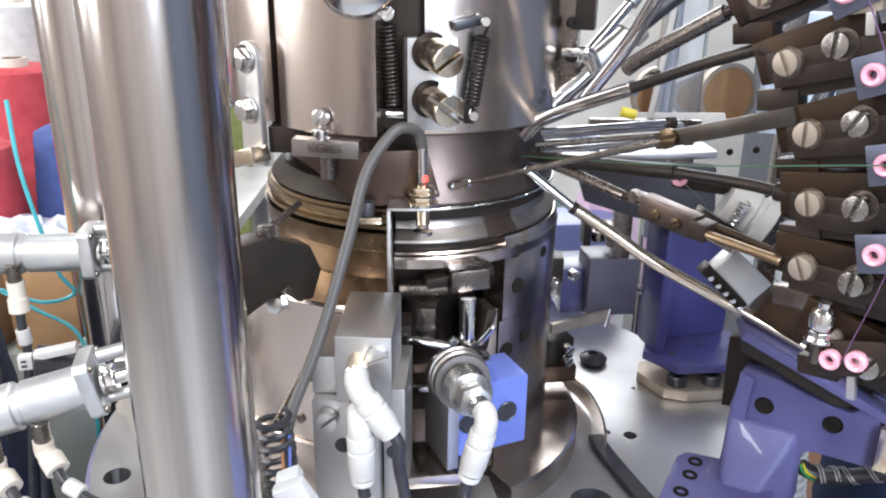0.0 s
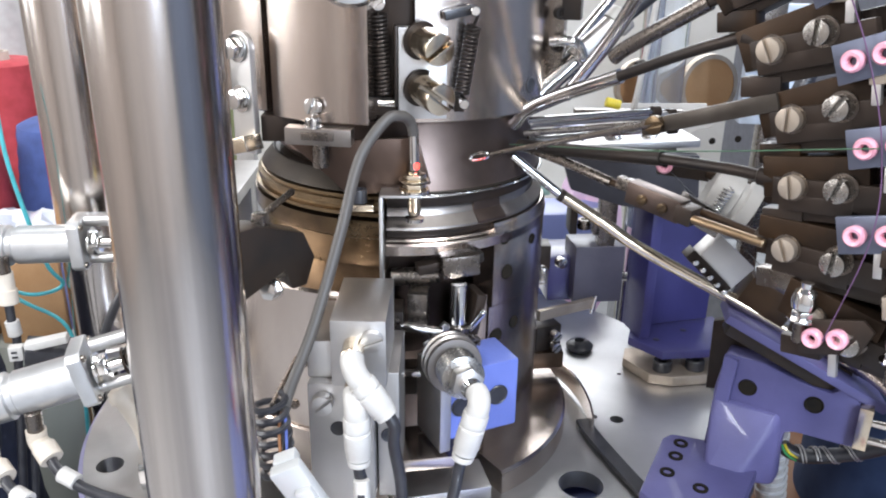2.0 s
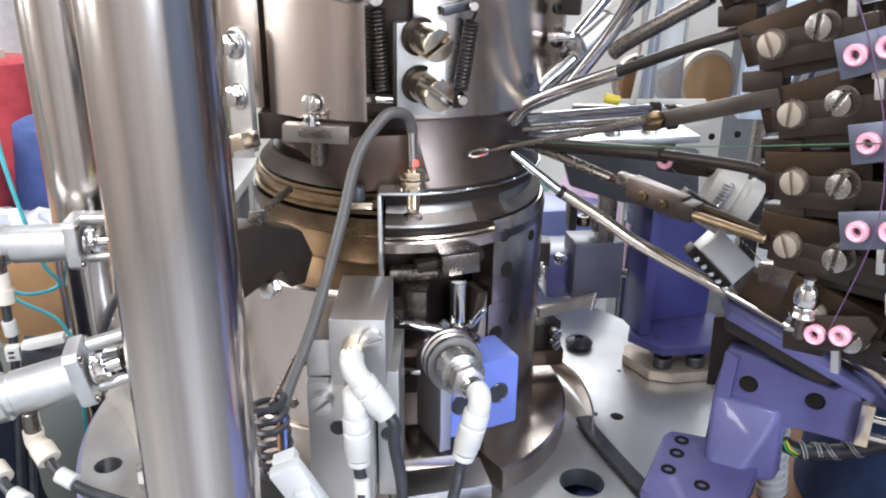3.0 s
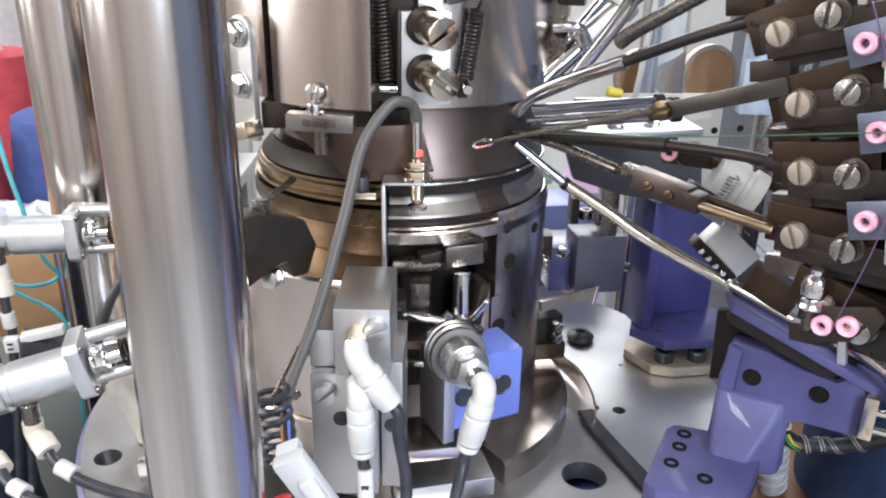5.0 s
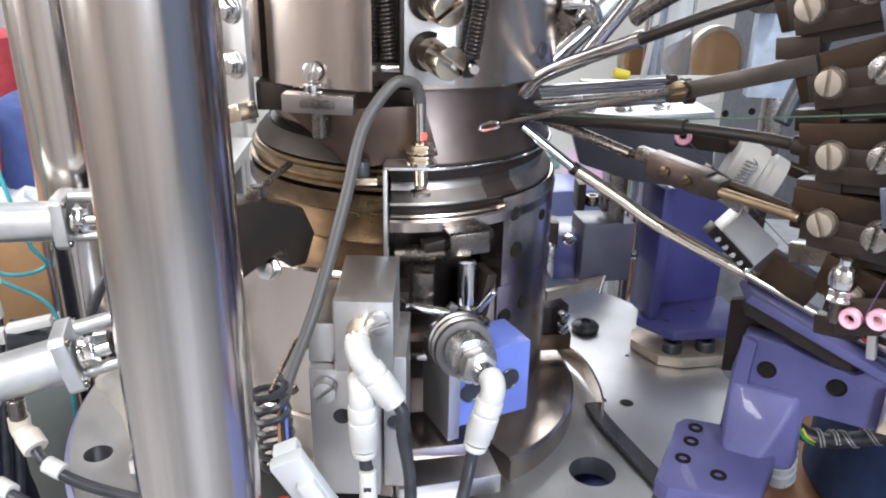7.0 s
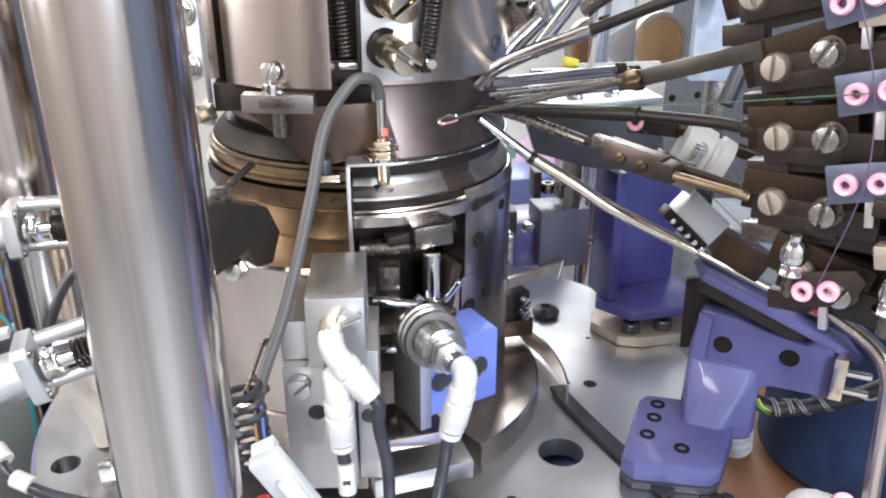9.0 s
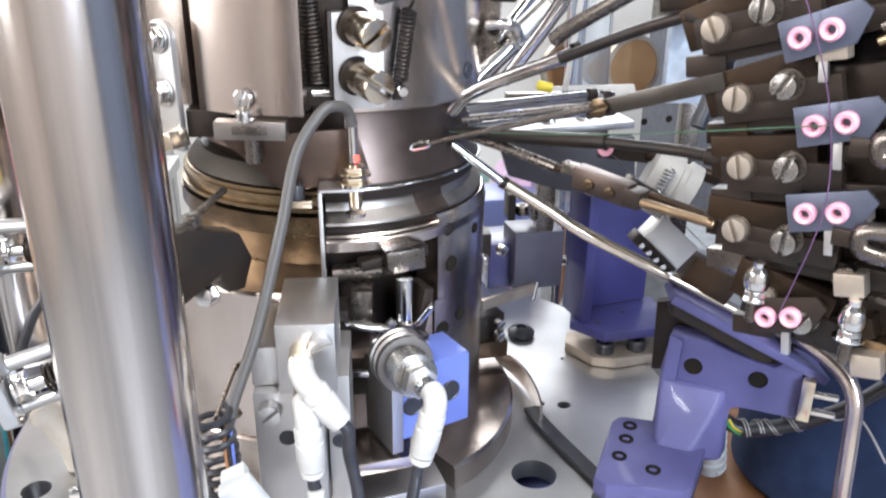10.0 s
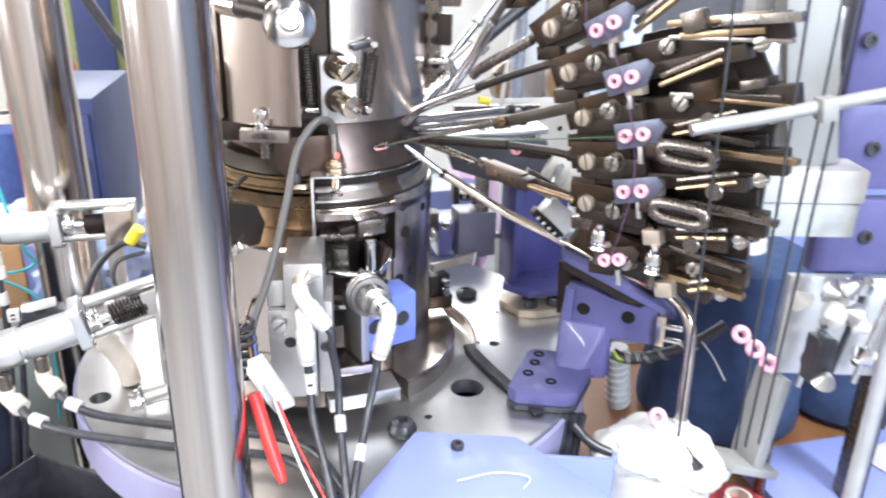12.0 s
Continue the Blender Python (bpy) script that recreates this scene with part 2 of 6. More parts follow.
def ribbon(path, width, height):
    """A flat strip along a level path, width across it and height upright."""
    bm = bmesh.new()
    rings = []
    for i, p in enumerate(path):
        way = path[min(i + 1, len(path) - 1)] - path[max(i - 1, 0)]
        out = Vector((way.y, -way.x, 0)).normalized() * width / 2
        up = Vector((0, 0, height / 2))
        rings.append([bm.verts.new(p + q) for q in (out + up, out - up, -out - up, up - out)])
    for a, b in zip(rings, rings[1:]):
        for k in range(4):
            bm.faces.new((a[k], a[(k + 1) % 4], b[(k + 1) % 4], b[k]))
    bm.faces.new(rings[0][::-1])
    bm.faces.new(rings[-1])
    bmesh.ops.recalc_face_normals(bm, faces=bm.faces)
    return bm


def tube(points, r, seg=10, steps=6):
    return sweep(smooth(points, steps), r, seg)


def helix(p, q, big, r, turns, seg=6, per=14):
    p, q = Vector(p), Vector(q)
    m = (q - p).to_track_quat("Z", "Y").to_matrix()
    n = int(turns * per)
    h = (q - p).length
    return sweep([p + m @ Vector((big * math.cos(2 * math.pi * i / per), big * math.sin(2 * math.pi * i / per), h * i / n)) for i in range(n + 1)], r, seg)


def prism(outline, depth, m=None, bevel=0.0008):
    """A plate: an outline in its own x-y plane, thick from 0 to depth, placed by m."""
    bm = bmesh.new()
    base = [bm.verts.new((x, y, 0)) for x, y in outline]
    f = bm.faces.new(base)
    ext = bmesh.ops.extrude_face_region(bm, geom=[f])
    bmesh.ops.translate(bm, vec=(0, 0, depth), verts=[g for g in ext["geom"] if isinstance(g, bmesh.types.BMVert)])
    bmesh.ops.recalc_face_normals(bm, faces=bm.faces)
    if bevel:
        bmesh.ops.bevel(bm, geom=list(bm.edges), offset=min(bevel, depth * 0.3), segments=2, affect="EDGES", profile=0.6)
    if m is not None:
        bm.transform(m)
    return bm


def join(*bms):
    out = bmesh.new()
    for b in bms:
        me = bpy.data.meshes.new("x")
        b.to_mesh(me)
        out.from_mesh(me)
        bpy.data.meshes.remove(me)
        b.free()
    return out


ORIGIN = {}


def finish(name, bm, material, parent=None, label="", at=(0, 0, 0)):
    me = bpy.data.meshes.new(name)
    bm.transform(Matrix.Translation(-Vector(at)))
    bm.to_mesh(me)
    bm.free()
    me.materials.append(material)
    me.polygons.foreach_set("use_smooth", [True] * len(me.polygons))
    me.set_sharp_from_angle(angle=radians(32))
    return new(name, me)


def part(name, bm, material, parent, label=""):
    """Links a bmesh, drawn in world places, as one mesh under a thing or a part."""
    base = ORIGIN[parent.name]
    ob = finish(name, bm, material, at=base)
    ob.parent = parent
    ORIGIN[ob.name] = base
    if label:
        ob["label"] = label
    return ob


def thing(name, at, label, category, group="", kind=""):
    ob = new(name)
    ob.empty_display_size = 0.01
    ob.location = at
    ORIGIN[ob.name] = Vector(at)
    return tagged(ob, label, category, group, kind)


def solid(name, bm, material, label, category, group="", kind="", at=(0, 0, 0)):
    ob = finish(name, bm, material, at=at)
    ob.location = at
    ORIGIN[ob.name] = Vector(at)
    return tagged(ob, label, category, group, kind)


def toward(n, at, spin=0.0):
    """A pose at a place whose z points along n, with x kept level."""
    n = Vector(n).normalized()
    x = Vector((0, 0, 1)).cross(n)
    x = x.normalized() if x.length > 1e-4 else Vector((1, 0, 0))
    y = n.cross(x)
    m = Matrix((x, y, n)).transposed().to_4x4()
    return Matrix.Translation(at) @ m @ Matrix.Rotation(radians(spin), 4, "Z")


def slotted(at, n, r, h, spin=0.0, slot=0.16):
    """A cheese-head screw with a real slot, its head standing along n."""
    def dee(sign):
        pts = []
        a = math.asin(slot)
        for i in range(13):
            t = a + (math.pi - 2 * a) * i / 12
            pts.append((r * math.cos(t), sign * r * math.sin(t)))
        return pts if sign > 0 else pts[::-1]
    base = lathe([(0, 0), (r, 0), (r, h * 0.5), (0, h * 0.5)], seg=24)
    a = prism(dee(1), h * 0.55, Matrix.Translation((0, 0, h * 0.45)), r * 0.08)
    b = prism(dee(-1), h * 0.55, Matrix.Translation((0, 0, h * 0.45)), r * 0.08)
    bm = join(base, a, b)
    bm.transform(toward(n, at, spin))
    return bm


def capscrew(at, n, r, h):
    """A socket-head screw: knurl-sided head with a hexagonal recess."""
    bm = lathe([(0, h * 0.45), (r * 0.52, h * 0.45), (r * 0.56, h), (r * 0.92, h), (r, h * 0.9), (r, 0), (0, 0)], seg=18)
    bm.transform(toward(n, at))
    return bm


def hexbolt(at, n, r, h, spin=0.0):
    pts = [(r * math.cos(math.pi / 3 * i), r * math.sin(math.pi / 3 * i)) for i in range(6)]
    return join(prism(pts, h, toward(n, at, spin), r * 0.08), lathe([(0, 0), (r * 1.25, 0), (r * 1.25, h * 0.18), (0, h * 0.18)], at, n, 20))

# ---- the room ----
def room():
    x0, x1, y0, y1, h = -2.6, 2.6, -2.6, 3.0, 2.95
    solid("floor", box((0, 0.2, -0.05), (5.4, 5.8, 0.1), bevel=0), FLOORM, "grey worn concrete workshop floor", "floor", kind="structure")
    # Unseen ceiling, darkened to shape the light mirrored in the bed.
    solid("ceiling", box((0, 0.2, h + 0.05), (5.4, 5.8, 0.1), bevel=0), CEILP, "unseen ceiling kept dark grey to dim the bed's reflection", "ceiling", kind="structure")
    solid("wall_north", box((0, y1 + 0.1, h / 2), (5.4, 0.2, h), bevel=0), WALLP, "white painted brick wall", "wall", kind="structure")
    # These three closing walls serve as reflectors for the steel.
    solid("wall_south", box((0, y0 - 0.1, h / 2), (5.4, 0.2, h), bevel=0), SOUTHP, "unseen wall toned warm grey to brighten reflections in the steel", "wall", kind="structure")
    solid("wall_east", box((x1 + 0.1, 0.2, h / 2), (0.2, 5.6, h), bevel=0), EASTP, "unseen wall toned blue-grey to tint reflections in the steel", "wall", kind="structure")
    solid("wall_west", box((x0 - 0.1, 0.2, h / 2), (0.2, 5.6, h), bevel=0), WESTP, "wall toned warm beige to tint reflections in the steel", "wall", kind="structure")


room()


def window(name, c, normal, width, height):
    """A window added out of view behind a lamp: glowing pane, four frame bars; normal points into the room."""
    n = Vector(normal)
    t = thing(name, c, "added unseen window with a glowing pane and white frame", "window", kind="structure")
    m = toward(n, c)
    for part_name, at, size, mat in (("pane", (0, 0, 0.003), (width, height, 0.004), FILLGLOW),
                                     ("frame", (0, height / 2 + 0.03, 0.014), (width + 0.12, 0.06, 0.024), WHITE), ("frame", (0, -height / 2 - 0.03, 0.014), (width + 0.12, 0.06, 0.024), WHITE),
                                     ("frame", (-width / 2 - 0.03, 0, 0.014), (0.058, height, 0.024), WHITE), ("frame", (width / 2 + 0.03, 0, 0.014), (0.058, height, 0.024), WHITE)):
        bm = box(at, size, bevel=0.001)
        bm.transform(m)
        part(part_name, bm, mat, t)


# Fixture added out of view above each overhead fill lamp.
def unseen_ceiling_light(x, y):
    t = thing("unseen_ceiling_light", (x, y, 2.90), "added unseen ceiling light with glowing tubes", "ceiling light", "ceiling lights")
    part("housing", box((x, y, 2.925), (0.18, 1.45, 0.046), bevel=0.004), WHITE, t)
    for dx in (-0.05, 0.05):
        part("tube", rod((x + dx, y - 0.69, 2.888), (x + dx, y + 0.69, 2.888), 0.0125, seg=12), FILLGLOW, t)


# Unseen windows and fixtures, added to go with the lamps above.
window("unseen_window_1", (-2.6, -0.25, 1.75), (1, 0, 0), 0.62, 1.5)
window("unseen_window_2", (-2.6, 0.75, 1.75), (1, 0, 0), 0.62, 1.5)
window("unseen_window_3", (1.1, -2.6, 1.9), (0, 1, 0), 0.7, 1.5)
window("unseen_window_4", (0.2, 3.0, 1.95), (0, -1, 0), 2.6, 1.1)
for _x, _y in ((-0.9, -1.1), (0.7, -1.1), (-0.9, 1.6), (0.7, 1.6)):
    unseen_ceiling_light(_x, _y)


# ---- bed and columns ----
HOLES = ((0.147, 0.529, 0.0052), (0.129, 0.533, 0.0035), (-0.228, 0.470, 0.0095), (0.104, 0.448, 0.0155), (0.118, 0.36, 0.006), (0.062, 0.405, 0.0035), (0.165, 0.60, 0.002))


def bed():
    t = thing("machine_bed", (-0.012, 0.555, 0), "round ground-steel bed plate of a knitting machine with lilac edge", "machine bed")
    bm = bmesh.new()
    edges = []
    for x, y, r, n in [(-0.012, 0.555, 0.2500, 96)] + [(*h, 28) for h in HOLES]:
        vs = [bm.verts.new((x + r * math.cos(2 * math.pi * i / n), y + r * math.sin(2 * math.pi * i / n), PLATE)) for i in range(n)]
        edges += [bm.edges.new((vs[i], vs[(i + 1) % n])) for i in range(n)]
    bmesh.ops.triangle_fill(bm, edges=edges, use_beauty=True)
    ext = bmesh.ops.extrude_face_region(bm, geom=list(bm.faces))
    bmesh.ops.translate(bm, vec=(0, 0, -0.014), verts=[g for g in ext["geom"] if isinstance(g, bmesh.types.BMVert)])
    bmesh.ops.recalc_face_normals(bm, faces=bm.faces)
    part("bed_plate", bm, PLATED, t, "ground steel plate with oil sheen and drilled holes")
    part("bed_rim", lathe([(0.2505, -0.004), (0.254, -0.005), (0.254, -0.04), (0.235, -0.045), (0.235, -0.018), (0.2505, -0.017)], (-0.012, 0.555, PLATE), seg=96), RIMP, t, "lilac painted rim")
    part("pedestal", lathe([(0, 0), (0.20, 0), (0.20, 0.78), (0.215, 0.80), (0, 0.80)], (-0.012, 0.555, 0), seg=48), DEEP, t, "dark painted pedestal under the bed")
    # Pale disc added so the bed's big hole looks lit from below.
    part("hole_light_disc", lathe([(0, 0.8005), (0.21, 0.8005), (0.212, 0.803), (0.21, 0.806), (0, 0.806)], (-0.012, 0.555, 0), seg=48), LILAC, t, "light blue disc added to brighten the bed's hole")
    return t


BED = bed()


def column(x, y, r):
    t = thing("column", (x, y, PLATE), "thick polished steel column standing on the machine bed", "column", "polished columns")
    part("shaft", lathe([(0, 0), (r, 0), (r, 1.1), (0, 1.1)], (x, y, PLATE - 0.2), seg=64), POLISH, t)
    part("foot_collar", lathe([(r, 0), (r + 0.008, 0), (r + 0.008, 0.011), (r + 0.006, 0.013), (r, 0.013)], (x, y, PLATE - 0.01), seg=48), GROUND, t)


column(-0.1034, 0.2899, 0.0243)
column(-0.2995, 0.672, 0.0322)


# ---- knitting head ----
def lower_housing():
    t = thing("lower_cam_housing", (AX, AY, PLATE), "turned steel lower cam housing with drilled side wall", "machine housing")
    c = (AX, AY, 0)
    part("base_flange", lathe([(0.09, PLATE), (0.128, PLATE), (0.128, 0.863), (0.126, 0.865), (0.09, 0.865)], c, seg=80, a0=-57, a1=200), STEEL, t)
    part("side_wall", lathe([(0.082, 0.976), (0.102, 0.976), (0.102, 1.030), (0.1005, 1.0325), (0.082, 1.0325)], c, seg=40, a0=-53.5, a1=60), STEEL, t, "drilled curved steel wall")
    part("side_wall", lathe([(0.082, 0.865), (0.102, 0.865), (0.102, 0.9755), (0.082, 0.9755)], c, seg=40, a0=-55, a1=60), STEEL, t, "drilled curved steel wall")
    part("wall_step", lathe([(0.084, 0.866), (0.1008, 0.866), (0.1008, 0.985), (0.084, 0.985)], c, seg=10, a0=-66, a1=-55.5), STEEL, t)
    # Flat dark discs put each hole's shade into colour; the wall is uncut.
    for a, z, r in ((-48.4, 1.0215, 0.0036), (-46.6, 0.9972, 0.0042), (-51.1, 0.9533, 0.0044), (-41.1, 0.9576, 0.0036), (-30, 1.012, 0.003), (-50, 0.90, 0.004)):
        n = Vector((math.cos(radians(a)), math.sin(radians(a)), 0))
        part("hole_shade_disc", lathe([(0, 0.0003), (r, 0.0003), (r * 1.12, 0.0008), (r * 1.25, 0.0002)], Vector((AX, AY, z)) + n * 0.102, n, 20), HOLESHADE, t)
    for x, z, r in ((-0.098, 1.004, 0.0048), (-0.078, 0.962, 0.0042), (-0.050, 1.0, 0.004), (-0.060, 0.935, 0.0045), (-0.085, 0.93, 0.003)):
        y = AY - math.sqrt((0.1415 if z > 0.915 else 0.1435) ** 2 - (x - AX) ** 2)
        n = Vector((x - AX, y - AY, 0)).normalized()
        part("recessed_screw", slotted((x, y, z), n, r, 0.0016, 25), GREY, t)
    part("rear_wall", lathe([(0.082, 0.865), (0.100, 0.865), (0.100, 1.01), (0.082, 1.01)], c, seg=40, a0=60, a1=200), STEEL, t)
    part("front_panel", lathe([(0.10, 0.9158), (0.1415, 0.9158), (0.1415, 1.008), (0.1400, 1.010), (0.10, 1.010)], c, seg=40, a0=-160, a1=-94), STEEL, t, "curved steel front panel")
    part("front_apron", lathe([(0.10, 0.866), (0.1435, 0.866), (0.1435, 0.9140), (0.1425, 0.9155), (0.10, 0.9155)], c, seg=40, a0=-160, a1=-92), STEEL, t, "lower apron with a bright turned edge")
    part("core", lathe([(0.0, 0.866), (0.074, 0.866), (0.074, 0.93), (0.068, 0.935), (0.068, 0.985), (0.078, 0.99), (0.078, 1.02), (0, 1.02)], c, seg=64), SMOKE, t, "dark oiled inner cylinder")
    part("lower_ring", lathe([(0.075, 1.0190), (0.0985, 1.0175), (0.1025, 1.0190), (0.1028, 1.0250), (0.1018, 1.0262), (0.0995, 1.0268), (0.0985, 1.0280), (0.075, 1.0280)], c, seg=72, a0=-94, a1=120), STEEL, t, "bright turned ring with a stepped edge")
    # Dark colour carries the shade in the groove between the rings.
    part("ring_groove_shade", lathe([(0.07, 1.0282), (0.0945, 1.0282), (0.0945, 1.0330), (0.07, 1.0330)], c, seg=72, a0=-94, a1=120), DARK, t, "groove between the rings, its shade put into dark colour")
    part("cam_cone", lathe([(0.07, 1.0332), (0.0985, 1.0332), (0.0993, 1.0342), (0.0990, 1.0356), (0.0930, 1.0412), (0.0925, 1.0432), (0.0900, 1.0470), (0.07, 1.0470)], c, seg=72, a0=-94, a1=120), CAMST, t, "ground steel cam ring with a sloping top")
    part("cam_insert", lathe([(0.085, 1.0345), (0.0997, 1.0345), (0.0997, 1.0362), (0.0940, 1.0418), (0.0932, 1.0505), (0.085, 1.0505)], c, seg=12, a0=-60, a1=-47), SMOKE, t, "dark wedge set in the cam ring")
    # Dark band stands in for the shadowed groove under the skirt ring.
    part("groove_shade_band", lathe([(0.08, 1.0472), (0.0945, 1.0472), (0.0950, 1.0480), (0.0950, 1.0538), (0.08, 1.0538)], c, seg=72, a0=-94, a1=80), DARK, t)
    part("bronze_band", lathe([(0.088, 1.0420), (0.0990, 1.0420), (0.1015, 1.0430), (0.1015, 1.0452), (0.0985, 1.0460), (0.0985, 1.0482), (0.1000, 1.0490), (0.1000, 1.0520), (0.0980, 1.0528), (0.0980, 1.0548), (0.0955, 1.0556), (0.088, 1.0556)], c, seg=60, a0=-238, a1=-95), BANDS, t, "worn bronze band with turned grooves")
    part("brown_sleeve", lathe([(0.07, 1.004), (0.0985, 1.004), (0.0995, 1.006), (0.0995, 1.028), (0.1025, 1.030), (0.1025, 1.0405), (0.07, 1.0405)], c, seg=48, a0=-235, a1=-94.5), BRONZE, t, "oil-browned sleeve")
    part("upper_step", lathe([(0.07, 1.0305), (0.088, 1.0305), (0.088, 1.040), (0.086, 1.0415), (0.07, 1.0415)], c, seg=96), SMOKE, t)
    return t


def needle_cylinder():
    t = thing("needle_cylinder", (AX, AY, 1.04), "slowly turning bronze needle cylinder with fine vertical needle slots", "needle cylinder")
    c = (AX, AY, 0)
    part("drum", lathe([(0.05, 1.0475), (0.0865, 1.0475), (0.0875, 1.0482), (0.0875, 1.0552), (0.0865, 1.0560), (0.05, 1.0560)], c, seg=96), BRONZE, t)
    part("inner_ring", lathe([(0.05, 1.0562), (0.0970, 1.0562), (0.0965, 1.0575), (0.0890, 1.0660), (0.05, 1.0660)], c, seg=96), BANDD, t, "dark oiled needle bed")
    teeth = bmesh.new()
    n = 264
    for i in range(n):
        a = 2 * math.pi * i / n
        b = box((0, 0, 0), (0.0010, 0.0006, 0.0028 + 0.0006 * (i % 3 == 0)), bevel=0)
        b.transform(Matrix.Translation((AX, AY, 1.0655)) @ Matrix.Rotation(a, 4, "Z") @ Matrix.Translation((0.0880, 0, 0)))
        me = bpy.data.meshes.new("x")
        b.to_mesh(me)
        teeth.from_mesh(me)
        bpy.data.meshes.remove(me)
        b.free()
    tagged(part("needles", teeth, DARK, t, "fine oil-browned needles"), kind="stuff")
    return t


def upper_housing():
    t = thing("upper_cam_housing", (AX, AY, 1.10), "large turned steel upper cam housing above the needles", "machine housing")
    c = (AX, AY, 0)
    part("collar", lathe([(0.05, 1.066), (0.080, 1.066), (0.086, 1.072), (0.089, 1.098), (0.05, 1.098)], c, seg=96), SMOKE, t, "dark oiled conical collar")
    part("skirt", lathe([(0.08, 1.0560), (0.0955, 1.0560), (0.0965, 1.0575), (0.0915, 1.070), (0.0895, 1.0985), (0.08, 1.0985)], c, seg=48, a0=-86, a1=70), SMOKE, t, "dark oiled skirt over the needles")
    part("skirt_ring", lathe([(0.090, 1.0541), (0.0978, 1.0541), (0.0985, 1.0549), (0.0978, 1.0557), (0.090, 1.0557)], c, seg=48, a0=-82, a1=70), CHROME, t)
    part("right_shell", lathe([(0.07, 1.099), (0.0995, 1.099), (0.101, 1.1005), (0.101, 1.42), (0.07, 1.42)], c, seg=48, a0=-84, a1=80), STEEL, t, "brushed curved steel shell")
    part("side_shell", lathe([(0.07, 1.104), (0.119, 1.104), (0.120, 1.105), (0.120, 1.42), (0.07, 1.42)], c, seg=40, a0=-185, a1=-128.5), STEEL, t, "bright curved steel shell")
    part("dark_foot", box((-0.089, 0.462, 1.0955), (0.022, 0.03, 0.015)), DARK, t)
    # Dark fills put the shade of the slot and the gap into colour.
    part("slot_shade_back", lathe([(0.07, 1.10), (0.092, 1.10), (0.092, 1.42), (0.07, 1.42)], c, seg=8, a0=-96.8, a1=-84.2), DARK, t)
    part("gap_shade_back", lathe([(0.07, 1.105), (0.112, 1.105), (0.112, 1.42), (0.07, 1.42)], c, seg=8, a0=-128.3, a1=-126.2), DARK, t)
    a = radians(-37)
    # Black disc painted in place of the hole's shade.
    part("hole_shade_disc", lathe([(0, 0.0003), (0.0035, 0.0003), (0.0043, 0.0008), (0.005, 0.0002)], (AX + 0.101 * math.cos(a), AY + 0.101 * math.sin(a), 1.116), (math.cos(a), math.sin(a), 0), 20), BLACK, t)
    part("left_shell", lathe([(0.07, 1.102), (0.119, 1.102), (0.120, 1.103), (0.120, 1.42), (0.07, 1.42)], c, seg=40, a0=-126, a1=-97), STEEL, t, "brushed curved steel shell")
    part("rear_shell", lathe([(0.07, 1.10), (0.098, 1.10), (0.098, 1.42), (0.07, 1.42)], c, seg=48, a0=80, a1=234), STEEL, t)
    return t


lower_housing()
NEEDLES = needle_cylinder()
upper_housing()

# ---- parts on the upper housing ----
def link_plate():
    t = thing("link_plate", (-0.106, 0.43, 1.10), "grey steel link plate held by two hexagon bolts", "link plate")
    m = Matrix.Translation((-0.1065, 0.4485, 0)) @ pose(0, 0, 0, 90, 0, -42)
    pts = [(0.0095 * math.cos(radians(a)), 1.141 + 0.0095 * math.sin(radians(a))) for a in range(0, 181, 15)]
    pts += [(-0.0095, 1.082), (0.0095, 1.082)]
    part("plate", prism(pts, 0.004, m), GROUND, t)
    for z in (1.141, 1.113):
        part("bolt", hexbolt((-0.1098, 0.4452, z), (-0.66, -0.75, 0), 0.0062, 0.006, 12), CHROME, t)
    part("wedge", box((-0.110, 0.442, 1.087), (0.022, 0.012, 0.009), (0, -18, -42)), BRASSY, t)


def yarn_shoe():
    t = thing("slide_shoe", (-0.064, 0.43, 1.09), "small steel slide shoe clamped under the upper shell", "slide shoe")
    part("bar", box((-0.064, 0.427, 1.0965), (0.037, 0.010, 0.0095), (0, 1, -6)), CAMST, t)
    # Darker plate on the bar stands in for the recess and its shade.
    part("recess", box((-0.0645, 0.4217, 1.097), (0.018, 0.002, 0.0045), (0, 1, -6)), GREY, t)
    part("nut", hexbolt((-0.067, 0.425, 1.1015), (0, 0, 1), 0.0045, 0.005), CHROME, t)
    part("screw", slotted((-0.067, 0.4322, 1.1115), (-0.38, -0.92, 0), 0.0050, 0.003, 70), CHROME, t)
    part("under_pin", rod((-0.064, 0.429, 1.078), (-0.064, 0.429, 1.092), 0.0045), GREY, t)


def guard():
    t = thing("yarn_guard", (-0.045, 0.44, 1.06), "dark oiled V-shaped guard plate beside the needles", "guard plate")
    out = [(-0.083, 1.090), (-0.010, 1.0935), (-0.002, 1.066), (-0.050, 1.058), (-0.059, 1.068)]
    part("plate", prism(out, 0.003, Matrix.Translation((0, 0.4395, 0)) @ pose(0, 0, 0, 90)), GUARDM, t)
    part("cap_screw", capscrew((-0.0435, 0.4335, 1.056), (0, 0, 1), 0.0045, 0.008), BLACK, t)
    part("brass_foot", box((-0.043, 0.435, 1.0535), (0.016, 0.012, 0.004)), BRASSY, t)


